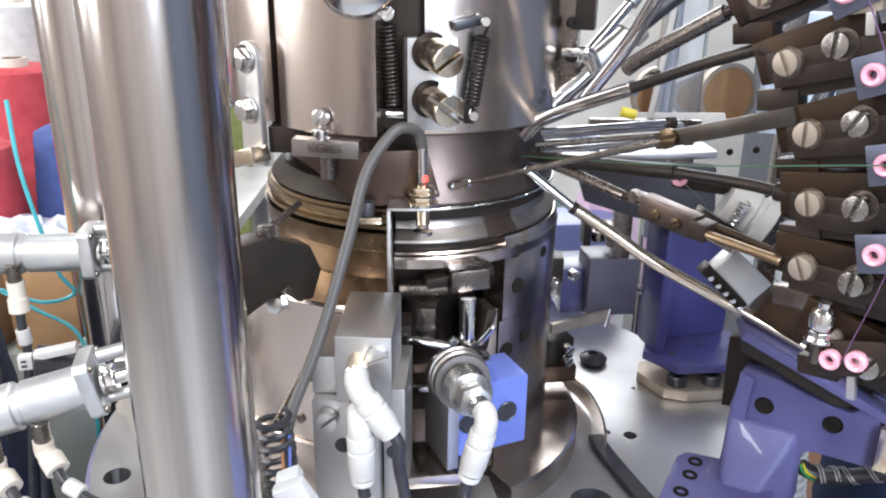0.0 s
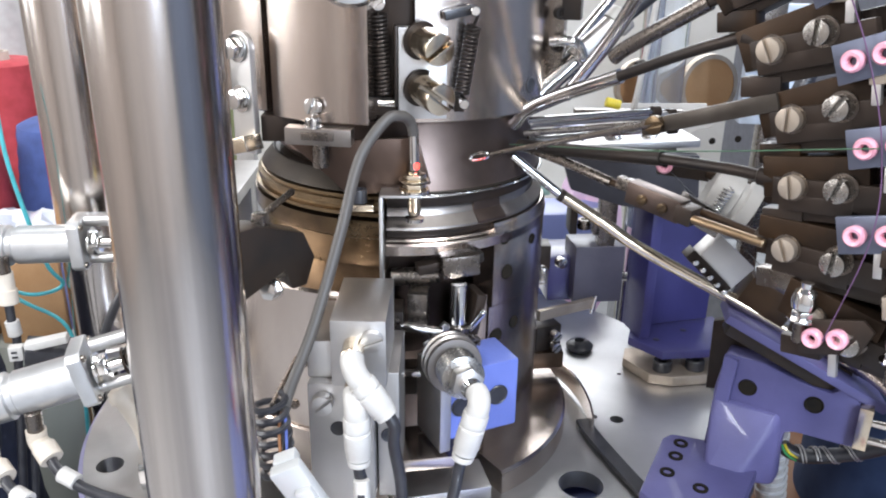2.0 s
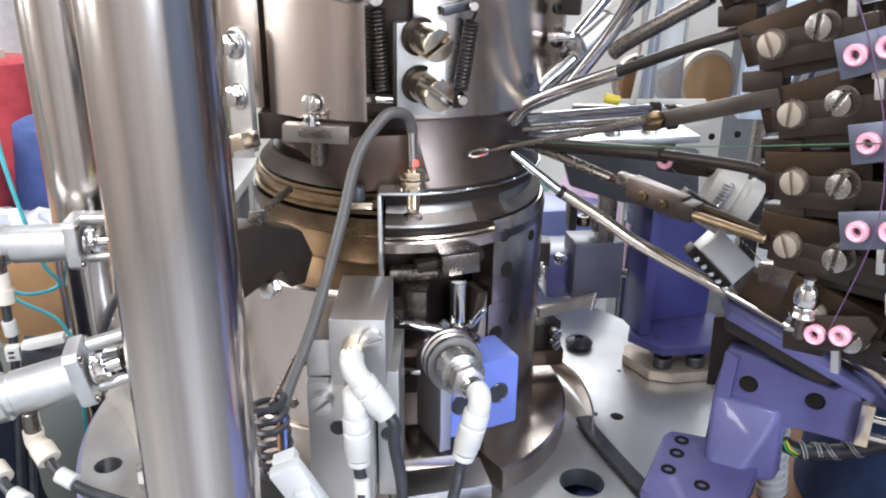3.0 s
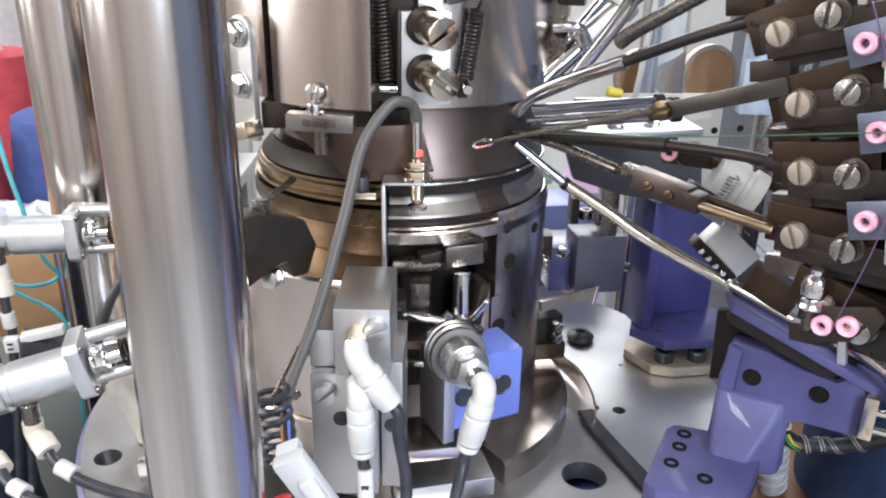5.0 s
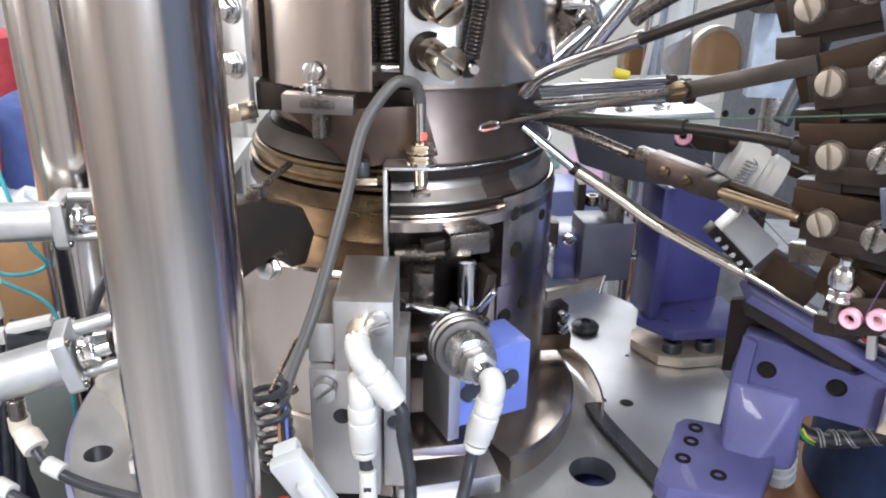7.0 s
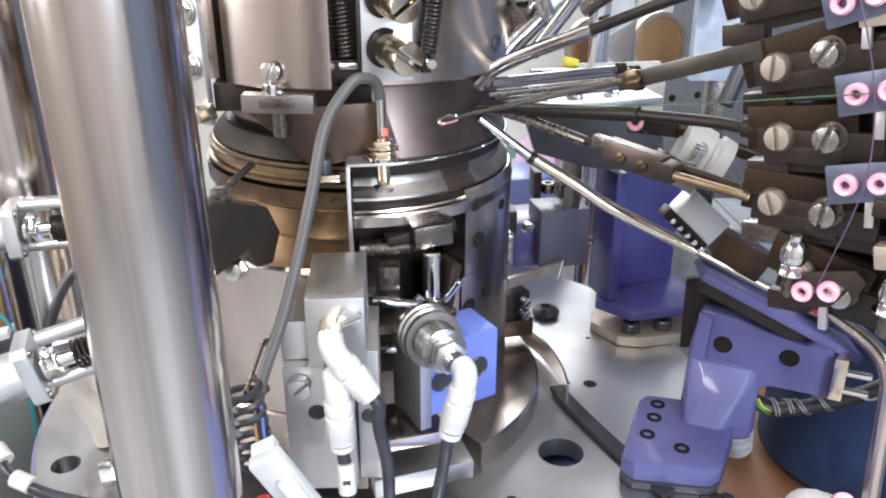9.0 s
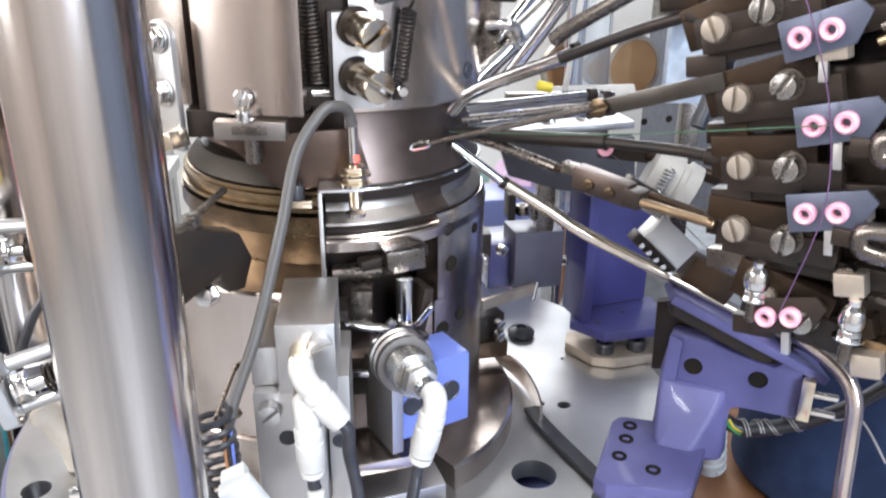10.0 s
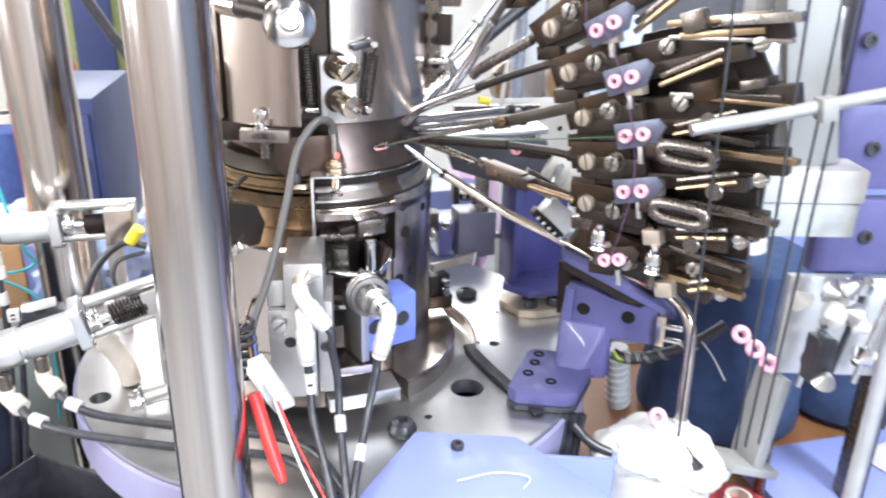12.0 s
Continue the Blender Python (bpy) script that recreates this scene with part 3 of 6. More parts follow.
def springs():
    t = thing("tension_spring", (-0.031, 0.44, 1.112), "dark coiled tension spring hooked in a housing slot", "spring", "tension springs")
    part("coil", helix((-0.0312, 0.4455, 1.160), (-0.0292, 0.4455, 1.116), 0.0036, 0.0009, 20), DARK, t)
    part("upper_screw", slotted((-0.0315, 0.448, 1.166), (0, -1, 0), 0.0038, 0.008, 40), CHROME, t)
    part("lower_pin", rod((-0.0325, 0.446, 1.1115), (-0.020, 0.443, 1.1115), 0.0026), CHROME, t)
    part("end_block", box((-0.0285, 0.4475, 1.1095), (0.012, 0.006, 0.010)), DARK, t)
    t = thing("tension_spring", (0.016, 0.44, 1.112), "dark coiled tension spring stretched between two chrome pins", "spring", "tension springs")
    part("coil", helix((0.0205, 0.4445, 1.155), (0.0150, 0.4435, 1.118), 0.0036, 0.0009, 17), DARK, t)
    part("hook", tube([(0.0205, 0.4445, 1.155), (0.022, 0.442, 1.160), (0.018, 0.442, 1.1635)], 0.001, 6), DARK, t)
    part("upper_arm", box((0.012, 0.4445, 1.1615), (0.017, 0.005, 0.005), (0, -12, 18)), BLACK, t)
    part("upper_pin", rod((0.0205, 0.452, 1.163), (0.021, 0.435, 1.163), 0.0027), CHROME, t)
    part("lower_pin", rod((0.0145, 0.452, 1.1145), (0.016, 0.432, 1.1135), 0.0028), CHROME, t)
    part("lower_block", box((0.0135, 0.4465, 1.112), (0.006, 0.006, 0.010)), DARK, t)


def adjusters():
    t = thing("adjuster_block", (-0.006, 0.44, 1.10), "flat steel block with two slotted adjusting knobs", "adjuster")
    part("plate", box((-0.0075, 0.4435, 1.129), (0.027, 0.010, 0.050), (0, 0, 4)), GROUND, t)
    part("edge", box((-0.0222, 0.4440, 1.1325), (0.0022, 0.010, 0.044), (0, 0, 4)), DARK, t)
    for z, length in ((1.147, 0.024), (1.1215, 0.026)):
        p, d = Vector((-0.0085, 0.439, z)), Vector((0.42, -0.90, -0.10)).normalized()
        # Dark disc behind the knob puts the shadow round it into colour.
        part("knob_shade_disc", lathe([(0.0, 0), (0.0105, 0), (0.0105, 0.0015), (0, 0.0015)], p, d, 28), DARK, t)
        part("knob", slotted(p + d * 0.001, d, 0.0086, length, 35 if z > 1.13 else -35, 0.12), BRASSY, t, "bright turned knob with a screwdriver slot")


def side_clamp():
    t = thing("side_clamp", (0.078, 0.52, 1.12), "dark steel clamp strip with screws on the housing side", "clamp")
    part("strip", box((0.0785, 0.516, 1.185), (0.010, 0.016, 0.15), (0, 0, -16)), GREY, t)
    part("jaw", box((0.086, 0.510, 1.166), (0.012, 0.014, 0.026), (0, 0, -16)), DARK, t)
    part("jaw", box((0.090, 0.508, 1.195), (0.018, 0.014, 0.020), (0, 0, -16)), GREY, t)
    for z in (1.137, 1.157, 1.176, 1.205):
        part("screw", capscrew((0.077, 0.5075, z), (0.3, -0.95, 0), 0.0038, 0.004), DARK, t)
    part("arm", tube([(0.072, 0.502, 1.140), (0.082, 0.498, 1.141), (0.089, 0.498, 1.139), (0.093, 0.499, 1.131), (0.097, 0.502, 1.127)], 0.0034, 12), CHROME, t)


def lever_handle():
    t = thing("lever_knob", (-0.04, 0.37, 1.17), "polished round lever knob on a dark shank", "knob")
    c, d = Vector((-0.040, 0.375, 1.186)), Vector((0.08, -0.95, 0.20)).normalized()
    part("disc", lathe([(0, -0.012), (0.012, -0.012), (0.0165, -0.006), (0.0178, 0.0), (0.0165, 0.004), (0.0085, 0.0085), (0.008, 0.0085), (0, 0.0085)], c, d, 40), CHROME, t)
    part("hub", lathe([(0, 0.008), (0.0072, 0.008), (0.0072, 0.010), (0.0058, 0.0125), (0.0028, 0.0128), (0.0024, 0.0105), (0, 0.0105)], c, d, 28), GROUND, t)
    part("shank", tube([(-0.046, 0.384, 1.188), (-0.062, 0.402, 1.191), (-0.078, 0.420, 1.192)], 0.0068, 14), DARK, t)
    part("collar", tube([(-0.074, 0.416, 1.192), (-0.088, 0.432, 1.193)], 0.0085, 16), CHROME, t)
    part("boss", rod((-0.040, 0.383, 1.185), (-0.036, 0.440, 1.180), 0.006), GROUND, t)


for build in (link_plate, yarn_shoe, guard, springs, adjusters, side_clamp, lever_handle):
    build()


# ---- sensor and its cable ----
def sensor():
    t = thing("proximity_sensor", (-0.011, 0.423, 1.05), "threaded brass proximity sensor with lit red lamp", "sensor")
    x, y = -0.0115, 0.423
    part("barrel", rod((x, y, 1.052), (x, y, 1.078), 0.0035, seg=20), BRASSY, t)
    part("thread", helix((x, y, 1.054), (x, y, 1.066), 0.0035, 0.0004, 12), BRASSY, t)
    for z in (1.0670, 1.0725):
        part("nut", hexbolt((x, y, z), (0, 0, 1), 0.0068, 0.004), BRASSY, t)
    part("washer", lathe([(0.003, 0), (0.0085, 0), (0.0085, 0.0012), (0.003, 0.0012)], (x, y, 1.0658), seg=28), CHROME, t)
    part("tip", lathe([(0, 0), (0.0055, 0), (0.0055, 0.002), (0, 0.002)], (x, y, 1.0485), seg=24), CHROME, t)
    part("sleeve", rod((x, y, 1.0782), (x - 0.0005, y, 1.101), 0.0028, seg=16), CHROME, t)
    part("lamp", rod((x + 0.0012, y - 0.0022, 1.0795), (x + 0.0012, y - 0.0022, 1.0828), 0.0015, seg=12), LED, t, "glowing red indicator lamp")
    part("cable", tube([(x - 0.0005, y, 1.099), (-0.014, 0.420, 1.1065), (-0.019, 0.414, 1.1105), (-0.027, 0.409, 1.1085), (-0.040, 0.400, 1.090), (-0.0485, 0.381, 1.058), (-0.0615, 0.361, 1.014), (-0.0735, 0.348, 0.984), (-0.0770, 0.345, 0.972)], 0.0030, 14, 10), CABLE, t, "grey sheathed sensor cable")


def sensor_bracket():
    t = thing("sensor_bracket", (-0.03, 0.43, 0.99), "thin bent sheet-steel sensor bracket", "bracket")
    part("upright", box((-0.0305, 0.428, 1.029), (0.0022, 0.016, 0.068)), GROUND, t)
    part("shelf", box((-0.0190, 0.426, 1.0640), (0.0235, 0.016, 0.0016)), GROUND, t)
    part("foot_screw", slotted((-0.032, 0.420, 1.0), (-0.4, -0.9, 0), 0.004, 0.003, 30), CHROME, t)


def connector():
    t = thing("plug_connector", (-0.066, 0.32, 0.93), "white nylon plug with thin coloured wires hanging free", "connector")
    rot = (10, -24, 0)
    part("housing", box((-0.0640, 0.3195, 0.9395), (0.0160, 0.0070, 0.044), rot, 0.0012), HAZY, t)
    part("latch", box((-0.0590, 0.3155, 0.936), (0.0085, 0.0045, 0.026), rot, 0.001), HAZY, t)
    part("rim", box((-0.073, 0.323, 0.958), (0.012, 0.0075, 0.006), rot, 0.001), HAZY, t)
    for dx, m in ((-0.0012, TILE), (0.0006, BLACK), (0.0022, BLUE)):
        part("wire", tube([(-0.0770 + dx * 0.3, 0.345, 0.974), (-0.0775 + dx, 0.338, 0.967), (-0.0755 + dx, 0.327, 0.958)], 0.0008, 6), m, t)
    part("red_sleeve", tube([(-0.075, 0.305, 0.944), (-0.071, 0.300, 0.930), (-0.063, 0.284, 0.908), (-0.060, 0.279, 0.900)], 0.0048, 12), ROUGE, t, "red insulating sleeve")
    part("red_tip", rod((-0.060, 0.279, 0.900), (-0.0565, 0.272, 0.892), 0.0048, 0.003), ROUGE, t)
    part("red_wire", tube([(-0.060, 0.315, 0.931), (-0.050, 0.300, 0.912), (-0.038, 0.283, 0.892), (-0.024, 0.262, 0.872)], 0.0009, 8), ROUGE, t)
    part("white_wire", tube([(-0.062, 0.315, 0.931), (-0.053, 0.300, 0.911), (-0.042, 0.281, 0.890), (-0.028, 0.260, 0.870)], 0.0012, 8), WHITE, t)


def return_spring():
    t = thing("return_spring", (-0.082, 0.34, 0.945), "blackened coil spring hanging beside the front panel", "spring")
    part("coil", helix((-0.0835, 0.342, 0.981), (-0.0805, 0.340, 0.936), 0.0080, 0.0018, 7), BLACK, t)
    part("pin", rod((-0.0825, 0.342, 0.977), (-0.0825, 0.42, 0.962), 0.0013), GREY, t)


def pivot_arm():
    t = thing("pivot_arm", (-0.085, 0.39, 1.0), "dark cast steel pivot arm bolted to the front panel", "arm")
    out = [(-0.034, 0.999), (0, 1.013), (0.027, 1.025), (0.0305, 1.013), (0.040, 1.013), (0.046, 1.029), (0.040, 1.044), (0.0116, 1.054), (-0.034, 1.050)]
    m = Matrix.Translation((-0.1125, 0.392, 0.003)) @ pose(0, 0, 0, 90, 0, 39)
    part("casting", prism(out, 0.016, m, 0.0015), DARK, t)
    part("bolt", hexbolt((-0.0895, 0.398, 1.0165), (-0.3, -0.9, 0.1), 0.0052, 0.006), CHROME, t)
    part("side_block", box((-0.0865, 0.402, 1.034), (0.010, 0.012, 0.020), (0, 0, 39), 0.001), GREY, t)
    part("pointer", rod((-0.104, 0.386, 1.052), (-0.081, 0.430, 1.0635), 0.0020), GREY, t)
    part("stud", hexbolt((-0.094, 0.400, 1.050), (0, 0, 1), 0.005, 0.010), GREY, t)


def fitting_block():
    t = thing("air_block", (-0.042, 0.35, 0.91), "machined steel air block bolted to the front panel", "air block")
    part("upper_block", box((-0.0375, 0.3745, 1.0035), (0.028, 0.055, 0.037), (0, 0, -2), 0.0008), GROUND, t)
    part("lower_block", box((-0.0475, 0.379, 0.9475), (0.034, 0.058, 0.074), (0, 0, -2), 0.0008), GROUND, t)
    part("side_step", box((-0.0585, 0.3815, 0.9955), (0.013, 0.050, 0.021), (0, 0, -2), 0.0008), GROUND, t)
    part("right_strip", box((-0.0235, 0.384, 0.947), (0.0115, 0.050, 0.078), (0, 0, -2), 0.0008), GROUND, t)
    part("screw", slotted((-0.0312, 0.3462, 1.0125), (-0.05, -1, 0), 0.0055, 0.004, 22), GROUND, t)
    part("screw", slotted((-0.0575, 0.3495, 0.975), (-0.05, -1, 0), 0.0056, 0.006, 40), GROUND, t)
    part("port", rod((-0.0405, 0.348, 1.008), (-0.0405, 0.334, 1.008), 0.0058), BRASSY, t, "brass threaded port")
    part("port", rod((-0.040, 0.350, 0.990), (-0.040, 0.331, 0.990), 0.0050), BRASSY, t, "brass threaded port")
    # Black discs on the uncut block, coloured as shaded holes.
    part("plug_hole_shade", lathe([(0, 0.0003), (0.0035, 0.0003), (0.004, 0.0006), (0.0045, 0.0002)], (-0.050, 0.3502, 0.958), (0, -1, 0), 18), BLACK, t)
    part("plug_hole_shade", lathe([(0, 0.0003), (0.0035, 0.0003), (0.004, 0.0006), (0.0045, 0.0002)], (-0.024, 0.3588, 0.948), (0, -1, 0), 18), BLACK, t)


def elbow(name_at, bend, end, label, group="white elbow fittings", r=0.0064, hose=None, tag=None):
    a, b, c = Vector(name_at), Vector(bend), Vector(end)
    t = thing("elbow_fitting", a, label, "air fitting", group)
    d = (c - b).normalized()
    part("elbow", tube([a, a.lerp(b, 0.6), b + d * 0.003, b + d * 0.009], r * 0.92, 16), WHITE, t)
    part("barrel", lathe([(0, 0), (r, 0), (r * 1.05, 0.001), (r * 1.05, (c - b).length * 0.20), (r * 0.96, (c - b).length * 0.22), (r * 0.96, (c - b).length * 0.25), (r * 1.06, (c - b).length * 0.27), (r * 1.06, (c - b).length * 0.60), (r * 0.98, (c - b).length * 0.64), (r * 0.98, (c - b).length * 0.72), (0, (c - b).length * 0.72)], b + d * 0.007, d, 24), WHITE, t)
    part("collet", lathe([(0, 0), (r * 0.86, 0), (r * 0.92, 0.001), (r * 0.86, 0.003), (0, 0.003)], c - d * 0.0005, d, 24), WHITE, t)
    if hose:
        h = part("hose", tube([c - d * 0.004, c + d * 0.008] + hose, 0.0031, 14), BLACK, t, "black air hose")
        if tag:
            p, q = Vector(tag[0]), Vector(tag[1])
            part("marker", rod(p, q, 0.0042, seg=14), WHITE, h, "white cable marker sleeve")
            m = p.lerp(q, 0.45)
            part("print", box((m.x, m.y - 0.0042, m.z), (0.0035, 0.0006, 0.0022), bevel=0), BLACK, h)
    return t


elbow((-0.0405, 0.336, 1.008), (-0.0395, 0.329, 1.0045), (-0.0245, 0.325, 0.984), "white push-in elbow fitting with a black hose",
      hose=[(-0.0200, 0.324, 0.966), (-0.0165, 0.325, 0.940), (-0.0160, 0.312, 0.912), (-0.0135, 0.272, 0.882), (-0.011, 0.235, 0.845)], tag=((-0.0160, 0.312, 0.917), (-0.0155, 0.305, 0.907)))
elbow((-0.0395, 0.333, 0.990), (-0.0385, 0.3255, 0.988), (-0.0375, 0.3245, 0.957), "white push-in elbow fitting pointing straight down",
      hose=[(-0.0362, 0.323, 0.943), (-0.0355, 0.312, 0.918), (-0.028, 0.285, 0.895), (-0.022, 0.262, 0.872), (-0.018, 0.235, 0.845)], tag=((-0.0363, 0.322, 0.947), (-0.0358, 0.318, 0.933)))
elbow((0.0212, 0.342, 0.985), (0.0228, 0.3355, 0.984), (0.0150, 0.334, 0.953), "white push-in elbow fitting on the pressure regulator",
      hose=[(0.0115, 0.331, 0.938), (0.0055, 0.320, 0.915), (-0.004, 0.290, 0.892), (-0.0095, 0.265, 0.875), (-0.012, 0.235, 0.845)], tag=((-0.0012, 0.299, 0.899), (-0.0040, 0.289, 0.892)))


def regulator():
    t = thing("air_cylinder_mount", (0.02, 0.40, 0.90), "blue enamelled mounting block holding a threaded steel cylinder", "mounting block")
    part("block", box((0.0235, 0.412, 0.946), (0.046, 0.030, 0.045), (0, 0, 24), 0.0014), BLUE, t)
    part("steel_cheek", box((0.0005, 0.4035, 0.941), (0.007, 0.034, 0.050), (0, 0, 24), 0.0008), GROUND, t)
    # Two black discs carry the shade of the block's holes.
    part("hole_shade_disc", lathe([(0, 0.0003), (0.0052, 0.0003), (0.006, 0.0008), (0.0066, 0.0002)], (0.0385, 0.4018, 0.947), (0.407, -0.914, 0), 24), BLACK, t)
    part("hole_shade_disc", lathe([(0, 0.0003), (0.0052, 0.0003), (0.006, 0.0008), (0.0066, 0.0002)], (0.0165, 0.3920, 0.945), (0.407, -0.914, 0), 24), BLACK, t)
    a, d = Vector((0.0085, 0.402, 0.972)), Vector((0.24, -0.95, 0.12)).normalized()
    part("lock_ring", lathe([(0, 0), (0.0155, 0), (0.0168, 0.001), (0.0168, 0.003), (0.0152, 0.004), (0.0152, 0.0055), (0.0168, 0.0065), (0.0168, 0.009), (0.0150, 0.010), (0.0150, 0.0115), (0.0165, 0.0125), (0.0160, 0.015), (0, 0.016)], a, d, 40), CAMST, t)
    rings = [(0, 0.016)]
    for i in range(6):
        rings += [(0.0112, 0.016 + i * 0.0028), (0.0122, 0.0174 + i * 0.0028)]
    part("threaded_neck", lathe(rings + [(0, 0.034)], a, d, 32), SCREWM, t)
    pts = [(0.0092 * math.cos(math.pi / 3 * i), 0.0092 * math.sin(math.pi / 3 * i)) for i in range(6)]
    part("hex_nut", prism(pts, 0.008, toward(d, a + d * 0.033, 15), 0.0008), GROUND, t)
    part("spigot", lathe([(0, 0.040), (0.0055, 0.040), (0.0060, 0.046), (0.0042, 0.048), (0.0042, 0.062), (0, 0.062)], a, d, 24), CHROME, t)


def slot_mechanism():
    t = thing("slot_mechanism", (0.005, 0.46, 0.90), "oiled pushers and pins inside the housing opening", "mechanism")
    part("stem", rod((0.0152, 0.432, 0.975), (0.0152, 0.432, 1.006), 0.0052), CHROME, t)
    part("stem_collar", rod((0.0158, 0.431, 0.962), (0.0158, 0.431, 0.979), 0.0068), GREY, t)
    part("cross_pin", rod((-0.026, 0.428, 0.9805), (0.006, 0.421, 0.9785), 0.0030), CHROME, t)
    part("cross_pin", rod((-0.004, 0.418, 0.974), (0.004, 0.410, 0.962), 0.0030), GROUND, t)
    part("cross_pin", rod((-0.026, 0.421, 0.951), (-0.006, 0.415, 0.9535), 0.0026), CHROME, t)
    part("pusher", box((-0.009, 0.440, 0.985), (0.012, 0.016, 0.026), (0, 0, -6), 0.0006), GREY, t)
    part("guide_head", box((0.0155, 0.443, 1.0145), (0.023, 0.014, 0.013), (0, -3, 12), 0.0008), GREY, t)
    part("roller", rod((-0.026, 0.452, 1.001), (0.004, 0.450, 1.004), 0.0055), GREY, t)
    part("blade", box((0.004, 0.428, 0.975), (0.014, 0.004, 0.005), (0, -50, 0), 0.0004), GROUND, t)
    part("pusher", box((0.024, 0.440, 0.985), (0.006, 0.020, 0.026), (0, 12, 20)), DARK, t)
    part("pusher", box((-0.022, 0.434, 0.965), (0.008, 0.020, 0.050)), DARK, t)
    part("cam_bar", box((0.010, 0.449, 1.013), (0.042, 0.010, 0.006), (0, -8, 14)), DARK, t)
    part("cam_bar", box((-0.008, 0.452, 0.930), (0.036, 0.012, 0.020)), DARK, t)
    part("spring_pin", rod((0.022, 0.431, 0.975), (0.031, 0.428, 0.989), 0.0022), CHROME, t)
    for p in ((-0.0235, 0.4235, 0.9835), (-0.0235, 0.4235, 0.9515), (0.0245, 0.427, 0.9695)):
        part("slotted_screw", slotted(p, (-0.1, -1, 0), 0.0046, 0.004, 30), GREY, t)
    part("ledge", box((-0.004, 0.404, 0.909), (0.040, 0.036, 0.008), (0, 0, 10), 0.001), STEEL, t)
    part("base_clamp", box((0.004, 0.412, 0.873), (0.062, 0.030, 0.013), (0, 0, 12), 0.001), GROUND, t)


for build in (sensor, sensor_bracket, connector, return_spring, pivot_arm, fitting_block, regulator, slot_mechanism):
    build()

# ---- the fan of yarn fingers ----
FX, FY = 0.045, 0.49                       # where the fingers meet the needles
FD = Vector((0.67, -0.742, 0)).normalized()
FN = Vector((-0.742, -0.67, 0)).normalized()
FAN = Matrix(((FD.x, 0, FN.x, FX), (FD.y, 0, FN.y, FY), (0, 1, 0, 0), (0, 0, 0, 1)))


def fan(s, z, n=0.0):
    """A place on the fan: s outward from the needles, z up, n towards the front."""
    return Vector((FX, FY, z)) + FD * s + FN * n


def bar(s0, z0, s1, z1, width, n0, n1, bevel=0.0008):
    a, b = Vector((s0, z0)), Vector((s1, z1))
    d = (b - a).normalized()
    u = Vector((-d.y, d.x)) * width / 2
    out = [a - u, b - u, b + u, a + u]
    return prism([tuple(p) for p in out], n1 - n0, FAN @ Matrix.Translation((0, 0, n0)), bevel)


def eyelet(p, n, r=0.0058):
    return lathe([(r * 0.36, -0.003), (r * 0.9, -0.003), (r, -0.001), (r, 0.0018), (r * 0.8, 0.0032), (r * 0.5, 0.0028), (r * 0.36, 0.001), (r * 0.36, -0.003)], p, n, 28)


